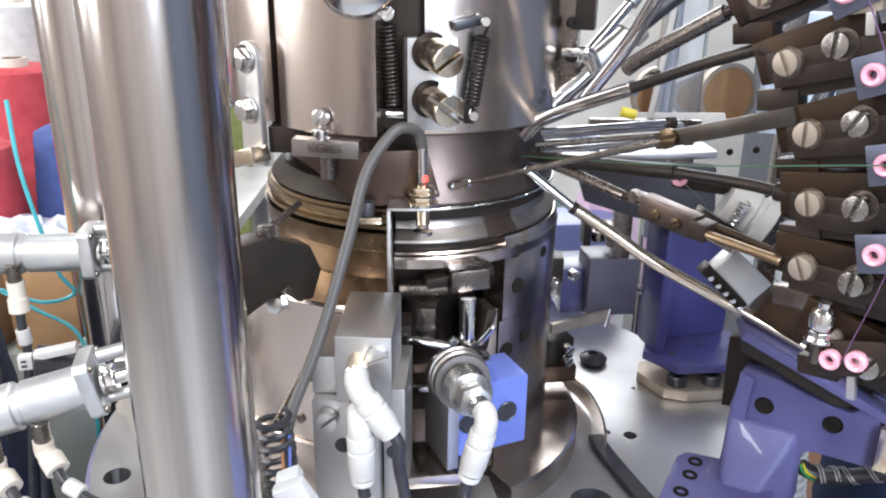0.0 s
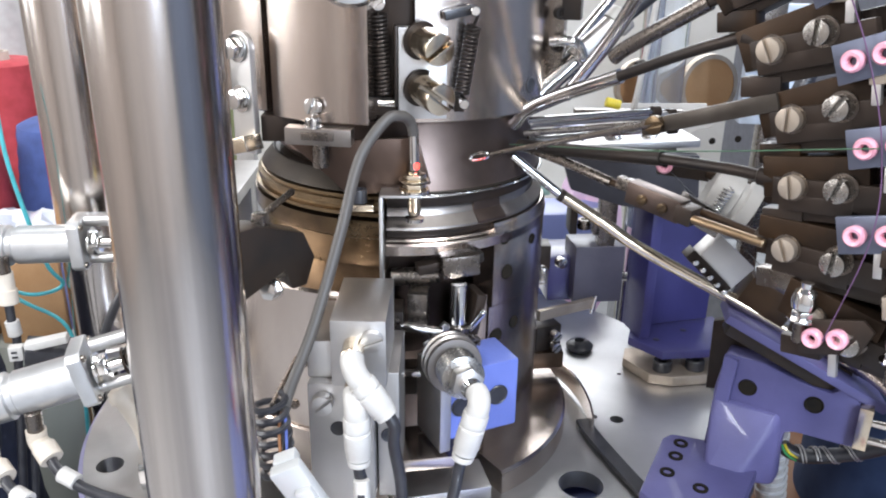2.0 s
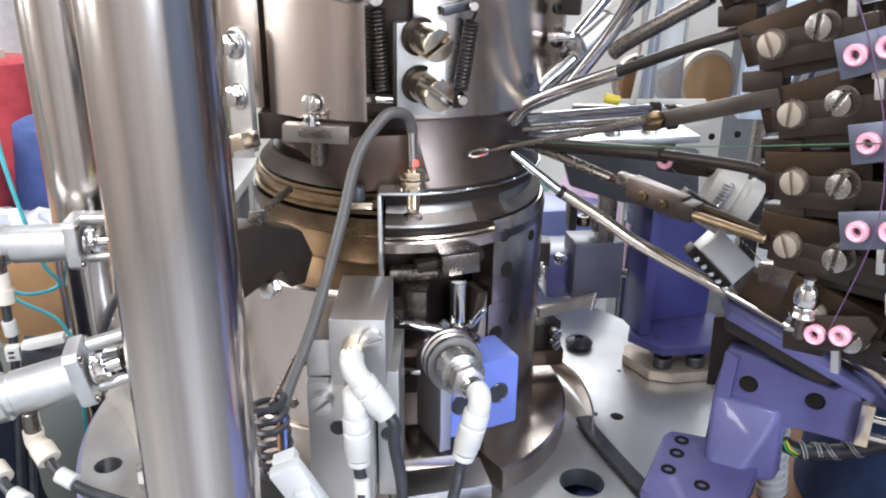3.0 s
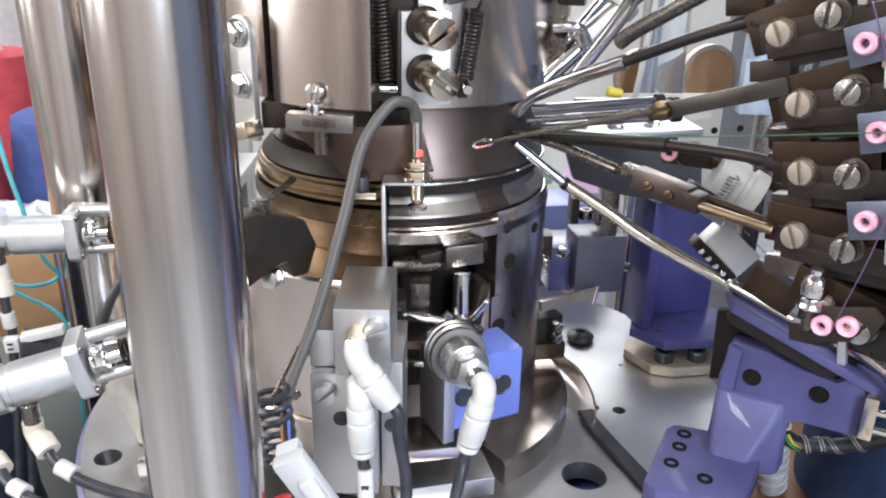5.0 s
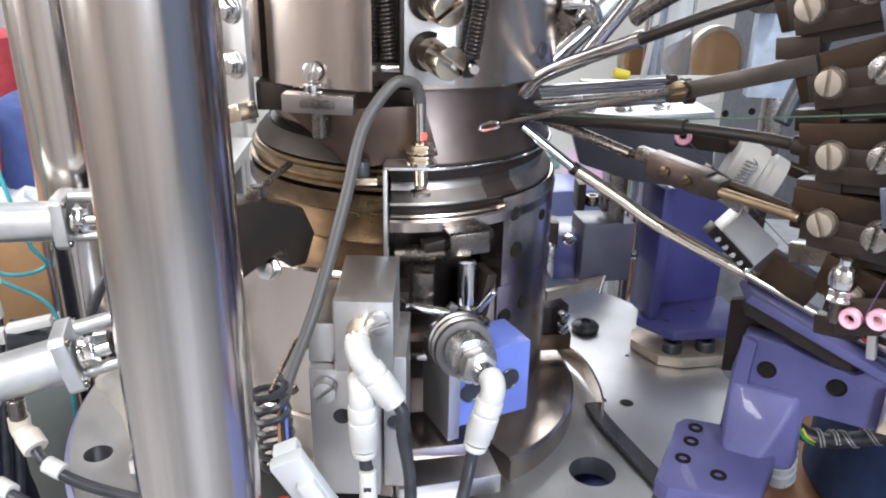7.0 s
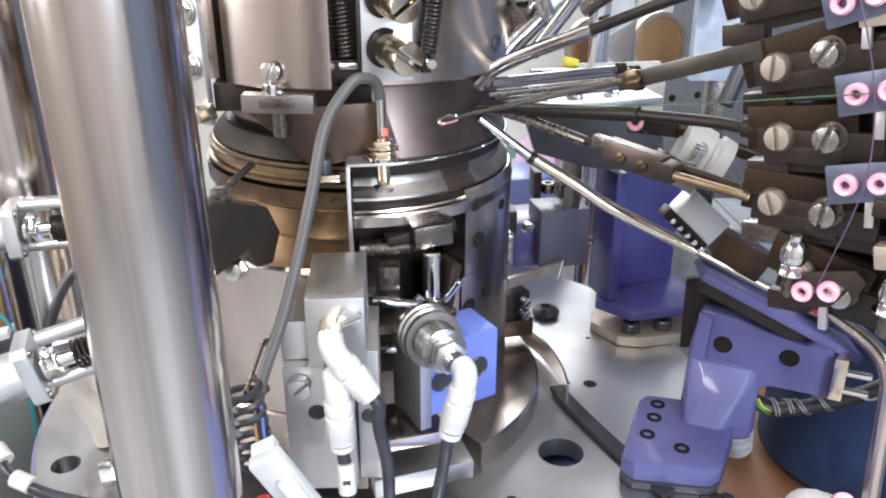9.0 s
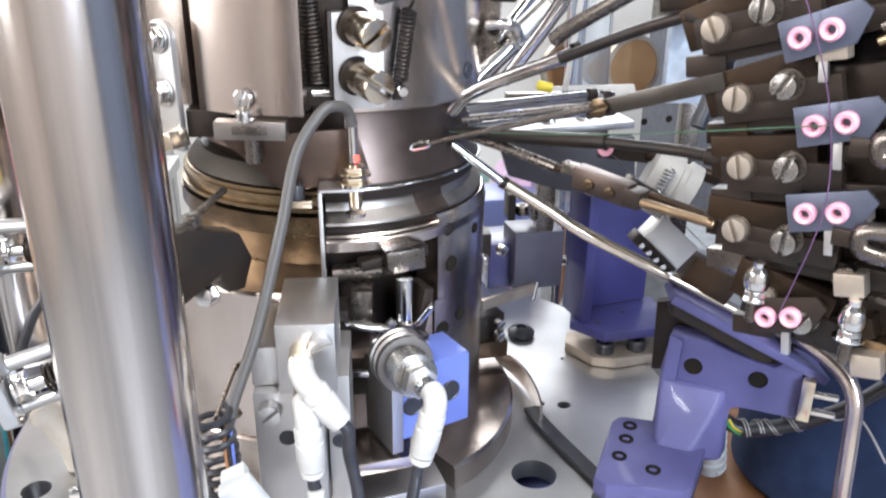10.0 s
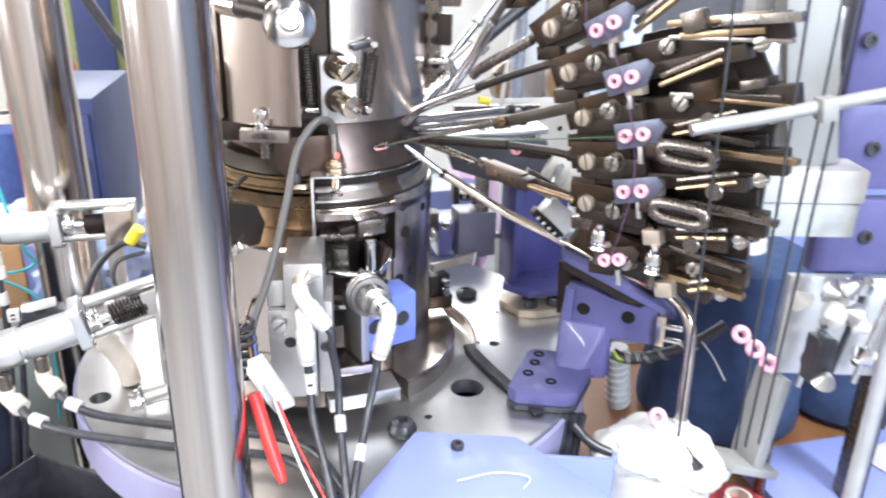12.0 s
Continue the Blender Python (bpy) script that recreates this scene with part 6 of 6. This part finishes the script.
# right of the bed
def right_side():
    t = thing("yarn_shelf", (0.48, 0.5, 0), "brown wooden shelf under the big yarn cones", "shelf")
    part("board", box((0.52, 0.53, 0.69), (0.62, 0.48, 0.02), bevel=0.002), TILE, t)
    for x in (0.24, 0.76):
        for y in (0.31, 0.69):
            part("leg", box((x, y, 0.34), (0.03, 0.03, 0.678)), GREY, t)
    cone(0.445, 0.600, 0.7005, 0.095, 0.080, 0.215, NAVY, "big dark blue yarn cone on the shelf")
    cone(0.620, 0.600, 0.7005, 0.085, 0.070, 0.200, NAVY, "big dark blue yarn cone on the shelf")
    cone(0.262, 0.368, 0.7005, 0.054, 0.046, 0.118, PALE, "white yarn cone with a frayed top")
    cone(0.330, 0.340, 0.7005, 0.040, 0.034, 0.075, RED, "small red yarn cone behind the white one")
    t = thing("plastic_wrap", (0.262, 0.368, 0.815), "crumpled white plastic wrap over the white yarn cone", "wrap")
    for k, (dx, dy, dz, r) in enumerate(((0.0, 0.0, 0.822, 0.046), (0.024, -0.012, 0.816, 0.034), (-0.022, 0.008, 0.815, 0.034))):
        bm = bmesh.new()
        bmesh.ops.create_icosphere(bm, subdivisions=4, radius=1)
        for v in bm.verts:
            v.co *= 1 + 0.20 * noise.noise(v.co * 1.8 + Vector((k * 4, 1, 0))) + 0.07 * noise.noise(v.co * 6 + Vector((k, 3, 1)))
        bm.transform(Matrix.Translation((0.262 + dx, 0.368 + dy, dz)) @ Matrix.Diagonal((r, r, 0.018, 1)))
        part("fold", bm, PALE, t)
    part("label", box((0.287, 0.343, 0.826), (0.026, 0.022, 0.010), (24, 26, 20), 0.003), BLACK, t, "black printed label")
    t = thing("side_table", (0.52, 0.36, 0), "light blue sheet-metal side table beside the yarn shelf", "table")
    part("top", box((0.555, 0.355, 0.752), (0.34, 0.20, 0.012), (0, 0, 6), 0.002), LILAC, t)
    part("leg", box((0.62, 0.36, 0.372), (0.04, 0.04, 0.745)), GREY, t)
    part("paper", box((0.56, 0.40, 0.7595), (0.10, 0.07, 0.001), (0, 0, 20), 0), WHITE, t)
    t = thing("front_cover", (0.08, 0.31, 0.7), "light blue sheet-metal cover in front of the bed", "cover")
    part("lid", prism([(0.046, 0.369), (-0.004, 0.294), (0.02, 0.255), (0.165, 0.225), (0.178, 0.275), (0.128, 0.352)], 0.010, Matrix.Translation((0, 0, 0.8485)), 0.002), LILAC, t)
    part("skirt", prism([(0.050, 0.360), (0.002, 0.292), (0.024, 0.262), (0.160, 0.232), (0.172, 0.275), (0.124, 0.344)], 0.10, Matrix.Translation((0, 0, 0.7485)), 0.002), LILAC, t)
    part("cap_screw", capscrew((0.077, 0.342, 0.8585), (0, 0, 1), 0.0052, 0.005), BLACK, t)
    # Thin white tube stands in for a curved line printed on the lid.
    part("lid_print_line", tube([(0.07, 0.300, 0.8595), (0.10, 0.306, 0.8595), (0.125, 0.298, 0.8595), (0.118, 0.285, 0.8595)], 0.0007, 6), WHITE, t)
    t = thing("plastic_bin", (0.16, 0.37, 0.7), "light blue open plastic bin below the bracket", "bin")
    for a, b in (((0.125, 0.372), (0.215, 0.352)), ((0.125, 0.372), (0.150, 0.43)), ((0.215, 0.352), (0.245, 0.41))):
        a, b = Vector((*a, 0)), Vector((*b, 0))
        ang = math.degrees(math.atan2(b.y - a.y, b.x - a.x))
        c = (a + b) / 2
        part("wall", box((c.x, c.y, 0.785), ((b - a).length, 0.004, 0.085), (0, 0, ang), 0.001), LILAC, t)
    part("floor", box((0.185, 0.39, 0.745), (0.09, 0.06, 0.004), (0, 0, -12)), LILAC, t)
    t = thing("spiral_wrap", (0.329, 0.62, 0.70), "white spiral-wrapped cable standing beside the bracket", "cable")
    part("core", rod((0.329, 0.62, 0.7005), (0.320, 0.62, 0.782), 0.0130), WHITE, t)
    part("wrap", helix((0.329, 0.62, 0.705), (0.320, 0.62, 0.780), 0.0136, 0.0018, 8), HAZY, t)
    t = thing("hose_bundle", (0.19, 0.40, 0.8), "bundle of black air hoses under the bracket foot", "hoses")
    for k in range(4):
        part("hose", tube([(0.178 + 0.007 * k, 0.400 - 0.002 * k, 0.846), (0.174 + 0.007 * k, 0.392, 0.82), (0.166 + 0.007 * k, 0.380, 0.78), (0.16 + 0.007 * k, 0.37, 0.74)], 0.0042, 10), BLACK, t)
    part("cross_hose", tube([(0.188, 0.385, 0.842), (0.205, 0.372, 0.828), (0.235, 0.362, 0.822), (0.268, 0.366, 0.832)], 0.0042, 10), BLACK, t)
    t = thing("cable_loom", (0.27, 0.48, 0.852), "black cable loom tied with white threads, green and yellow wire ends", "cable")
    pts = [(0.258, 0.482, 0.855), (0.266, 0.479, 0.851), (0.280, 0.475, 0.851), (0.308, 0.465, 0.862), (0.333, 0.455, 0.879), (0.355, 0.450, 0.898)]
    part("loom", tube(pts, 0.0056, 12), BLACK, t)
    for q in (0.0, 0.0025):
        part("tie", helix((0.266 + q, 0.479, 0.851), (0.281 + q, 0.475, 0.8515), 0.0063, 0.0006, 1.5), WHITE, t)
        part("tie", helix((0.282 + q, 0.474, 0.852), (0.308 + q, 0.465, 0.8625), 0.0064, 0.0006, 2), GROUND, t)
        part("tie", helix((0.312 + q, 0.464, 0.8645), (0.333 + q, 0.455, 0.879), 0.0064, 0.0006, 1), WHITE, t)
    part("loose_thread", tube([(0.333, 0.449, 0.881), (0.342, 0.440, 0.868), (0.352, 0.430, 0.848)], 0.0009, 6), WHITE, t)
    part("green_wire", tube([(0.2555, 0.478, 0.859), (0.2585, 0.476, 0.853), (0.266, 0.474, 0.848)], 0.0010, 6), surface("green_wire", (0.05, 0.35, 0.12), 0.4), t)
    part("yellow_wire", tube([(0.2570, 0.477, 0.860), (0.2605, 0.475, 0.854), (0.267, 0.474, 0.8505)], 0.0010, 6), YELLOW, t)
    t = thing("bent_pipe", (0.29, 0.38, 0.83), "bent chrome pipe coming down beside the bracket", "pipe")
    part("pipe", tube([(0.262, 0.448, 0.955), (0.276, 0.432, 0.947), (0.288, 0.412, 0.938), (0.2925, 0.400, 0.925), (0.2925, 0.395, 0.900), (0.289, 0.387, 0.865), (0.287, 0.381, 0.838)], 0.0052, 16), STEEL, t)
    part("tip", rod((0.287, 0.381, 0.842), (0.286, 0.379, 0.826), 0.0072), WHITE, t)
    part("red_tape", tube([(0.262, 0.448, 0.955), (0.268, 0.441, 0.9515)], 0.0058, 14), ROUGE, t)
    t = thing("eyelet_row", (0.334, 0.35, 0.88), "row of pink ceramic eyelets on a grey angle", "eyelets")
    for k in range(3):
        part("eyelet", eyelet((0.312 + 0.012 * k, 0.352 - 0.004 * k, 0.942 - 0.012 * k), (-0.1, -0.75, 0.65), 0.0078), PINK, t)
    part("angle", box((0.342, 0.350, 0.862), (0.012, 0.03, 0.085), (0, 8, 12), 0.001), BEAMP, t)
    part("angle", box((0.333, 0.345, 0.818), (0.055, 0.03, 0.008), (0, 22, 12), 0.001), BEAMP, t)
    part("post", rod((0.362, 0.36, 0.70), (0.358, 0.355, 0.83), 0.005), GREY, t)
    t = thing("loose_eyelet", (0.262, 0.372, 0.82), "single pink ceramic ring above the white cone", "eyelet")
    part("ring", eyelet((0.256, 0.365, 0.858), (0, -0.8, 0.6), 0.0082), PINK, t)
    t = thing("yarn_sensor_box", (0.31, 0.31, 1.04), "grey instrument box behind vertical yarn strands", "instrument box")
    part("case", box((0.328, 0.340, 1.054), (0.074, 0.050, 0.026), (0, 0, -8), 0.002), surface("grey_paint", (0.42, 0.43, 0.41), 0.45), t)
    part("lid", box((0.328, 0.338, 1.080), (0.076, 0.050, 0.025), (0, 0, -8), 0.002), WHITE, t)
    part("bracket", box((0.350, 0.362, 1.13), (0.020, 0.006, 0.14), (0, 0, -8), 0.001), ALU, t)
    t = thing("clamp_block", (0.285, 0.35, 1.16), "pale grey clamp block on the frame beam", "block")
    part("block", box((0.287, 0.352, 1.166), (0.034, 0.030, 0.030), (0, 0, -8), 0.002), ALU, t)
    part("screw", slotted((0.280, 0.3365, 1.168), (0.14, -0.99, 0), 0.004, 0.003, 20), CHROME, t)
    t = thing("frame_beam", (0.33, 0.34, 0.7), "upright aluminium frame beam of the machine", "beam")
    part("beam", box((0.306, 0.338, 1.220), (0.037, 0.022, 0.26), (0, -10, -8), 0.002), BEAMP, t)
    part("cross_beam", box((0.37, 0.372, 1.20), (0.16, 0.022, 0.03), (0, 0, -8), 0.002), ALU, t)
    t = thing("machine_guard", (0.42, 0.36, 0.7), "purple enamelled guard with black cap screws", "guard")
    for z0, z1, x in ((1.138, 1.26, 0.352), (1.068, 1.133, 0.373), (1.000, 1.060, 0.383)):
        part("panel", box((0.410, 0.344, (z0 + z1) / 2), (0.110, 0.014, z1 - z0), (0, 0, -6), 0.002), PURPLE, t)
        part("cap_screw", capscrew((x + 0.010, 0.3405, (z0 + z1) / 2 - (0.02 if z0 > 1.1 else 0)), (-0.10, -0.99, 0), 0.0055, 0.004), BLACK, t)
    part("stand", box((0.455, 0.362, 0.70), (0.02, 0.02, 1.38), (0, 0, -6), 0.002), GREY, t)
    t = thing("yarn_pointer", (0.2, 0.25, 1.13), "white painted pointer rod with a cross block", "pointer")
    part("arm", tube([(0.198, 0.252, 1.1395), (0.245, 0.250, 1.1470), (0.292, 0.249, 1.1555), (0.36, 0.246, 1.168)], 0.0042, 14), BEAMP, t)
    part("tip", rod((0.1945, 0.252, 1.1390), (0.206, 0.252, 1.1408), 0.0044), GROUND, t)
    part("cross_block", box((0.276, 0.247, 1.1515), (0.010, 0.012, 0.014), (0, -10, -4), 0.001), BEAMP, t)
    part("mount", box((0.36, 0.248, 1.168), (0.03, 0.04, 0.03), (0, 0, -8), 0.002), ALU, t)
    part("mount_post", rod((0.372, 0.262, 0.0), (0.372, 0.262, 1.17), 0.006), ALU, t)
    for x, dx, y in ((0.257, 0.004, 0.250), (0.2755, 0.0, 0.252), (0.287, 0.0, 0.254), (0.222, 0.004, 0.27)):
        yarn([(x - 2 * dx, y, 1.32), (x, y, 1.14), (x + 2.5 * dx, y + 0.01, 0.90)], BLACK, "thick dark yarn strand running straight down", 0.0010)
    t = thing("tensioner_cluster", (0.40, 0.34, 0.9), "cluster of bright yarn tensioner parts", "tensioner")
    rr = random.Random(11)
    for k in range(16):
        c = Vector((0.345 + 0.10 * rr.random(), 0.30 + 0.05 * rr.random(), 0.915 + 0.085 * rr.random()))
        w = Vector((rr.uniform(-1, 1), rr.uniform(-1, 0.2), rr.uniform(-0.5, 1)))
        part("tension_disc", lathe([(0, 0), (0.008, 0), (0.010, 0.002), (0.006, 0.006), (0.003, 0.012), (0, 0.012)], c, w, 18), (CHROME, GROUND, WHITE)[k % 3], t)
    for k in range(5):
        a = Vector((0.36 + 0.025 * k, 0.335, 0.90))
        part("pin", rod(a, a + Vector((0.01, -0.01, 0.10)), 0.0028), (CHROME, BLACK)[k % 2], t)
    part("bracket", box((0.405, 0.352, 0.945), (0.11, 0.008, 0.09), (0, 0, -10), 0.001), ALU, t)
    part("black_body", box((0.362, 0.320, 0.935), (0.016, 0.018, 0.04), bevel=0.002), BLACK, t)
    part("cream_plug", tube([(0.437, 0.31, 0.865), (0.448, 0.31, 0.885), (0.455, 0.312, 0.895)], 0.006, 12), CREAM, t)


right_side()


def behind():
    t = thing("clear_tube", (0.265, 0.9, 0.8), "tall clear plastic tube on the machine behind", "tube", "clear tubes")
    part("tube", lathe([(0.020, 0), (0.024, 0), (0.024, 0.75), (0.020, 0.75)], (0.262, 0.90, 0.88), seg=32), CLEAR, t)
    part("steel_core", rod((0.252, 0.92, 0.6), (0.252, 0.92, 1.62), 0.013), CHROME, t)
    t = thing("drum_gear", (0.32, 0.92, 0.9), "pale ring wheel with a tan centre behind", "wheel", "ring wheels")
    for x, r in ((0.330, 0.038), (0.248, 0.032)):
        part("rim", lathe([(r * 0.86, 0), (r, 0), (r, 0.009), (r * 0.86, 0.009)], (x, 0.95, 1.040), (0.25, -0.97, 0), 40), TANST, t)
        part("disc", lathe([(0, 0), (r * 0.87, 0), (r * 0.87, 0.008), (0, 0.008)], (x, 0.95, 1.040), (0.25, -0.97, 0), 40), CARDB, t)
    part("stand", box((0.27, 0.985, 0.52), (0.018, 0.018, 1.04)), GREY, t)
    t = thing("rear_machine", (0.2, 1.0, 0.0), "grey machine frame with panels standing behind", "machine")
    part("panel", box((0.385, 0.88, 1.075), (0.075, 0.02, 0.13), (0, 0, -8), 0.002), surface("pale_blue_paint", (0.45, 0.52, 0.62), 0.45), t)
    part("post", box((0.392, 0.905, 0.92), (0.022, 0.022, 0.24), (0, 0, -8), 0.002), GREY, t)
    part("frame", box((0.40, 0.96, 0.41), (0.30, 0.12, 0.82), (0, 0, -8), 0.004), surface("mid_grey_paint", (0.24, 0.25, 0.26), 0.5), t)
    part("blue_cover", box((0.14, 0.82, 0.88), (0.10, 0.06, 0.10), (0, 0, 8), 0.004), LILAC, t)
    part("bracket", box((0.345, 0.86, 1.125), (0.040, 0.05, 0.045), bevel=0.002), GREY, t)
    part("dark_bar", rod((0.355, 0.80, 1.00), (0.395, 0.82, 1.09), 0.009), BLACK, t)
    part("yellow_plug", rod((0.155, 0.70, 1.066), (0.168, 0.70, 1.063), 0.0045), YELLOW, t)
    part("plug_rail", box((0.18, 0.715, 1.052), (0.10, 0.012, 0.010)), GREY, t)
    part("plug_post", box((0.22, 0.725, 0.53), (0.02, 0.012, 1.05)), GREY, t)
    part("white_cable", tube([(0.185, 0.72, 1.05), (0.19, 0.72, 1.09), (0.200, 0.73, 1.16), (0.205, 0.74, 1.25)], 0.0028, 8), WHITE, t)
    t = thing("fabric_bundle", (0.19, 0.78, 0.86), "pink and white fabric tube behind the bed", "fabric")
    bm = bmesh.new()
    bmesh.ops.create_icosphere(bm, subdivisions=4, radius=1)
    for v in bm.verts:
        v.co *= 1 + 0.25 * noise.noise(v.co * 2.6) + 0.06 * noise.noise(v.co * 8)
    bm.transform(Matrix.Translation((0.185, 0.86, 0.88)) @ Matrix.Diagonal((0.035, 0.03, 0.10, 1)))
    part("fabric", bm, surface("pink_fabric", (0.70, 0.46, 0.62), 0.8, 0.0, (0.75, 0.62, 0.74), 30), t)
    part("stand", rod((0.185, 0.86, 0), (0.185, 0.86, 0.80), 0.012), GREY, t)
    t = thing("side_machine", (1.1, 1.2, 0), "dark machine bank filling the workshop behind", "machine", "machine banks")
    part("body", box((1.15, 1.5, 0.7), (0.9, 0.7, 1.4), bevel=0.01), surface("dark_machine_paint", (0.07, 0.075, 0.10), 0.45), t)
    part("panel", box((0.95, 1.13, 0.9), (0.3, 0.03, 0.5), bevel=0.004), LILAC, t)
    part("top_rail", box((1.1, 1.2, 1.45), (0.8, 0.06, 0.06), bevel=0.004), GROUND, t)


behind()

# ---- what moves ----
def motions():
    walk(NEEDLES, [(t, pose(AX, AY, 1.04, 0, 0, -70 * t)) for t in range(0, 13)])
    # the finger rod lays in until 1.8 s, then draws back and lifts
    d0 = (TIP_B - TIP_A).normalized()
    goal = Vector((0.0205, 0.4535, 1.0775))
    d1 = (goal - TIP_A - Vector((0.0, 0.0, 0.002))).normalized()
    out = goal - d1 * (TIP_B - TIP_A).length
    turn = d0.rotation_difference(d1).to_matrix().to_4x4()
    rest = Matrix.Translation(TIP_A)
    back = Matrix.Translation(out) @ turn
    walk(TIP, [(0.0, rest), (1.0, rest), (1.8, rest), (1.97, back), (3.0, back), (12.0, back)])


motions()
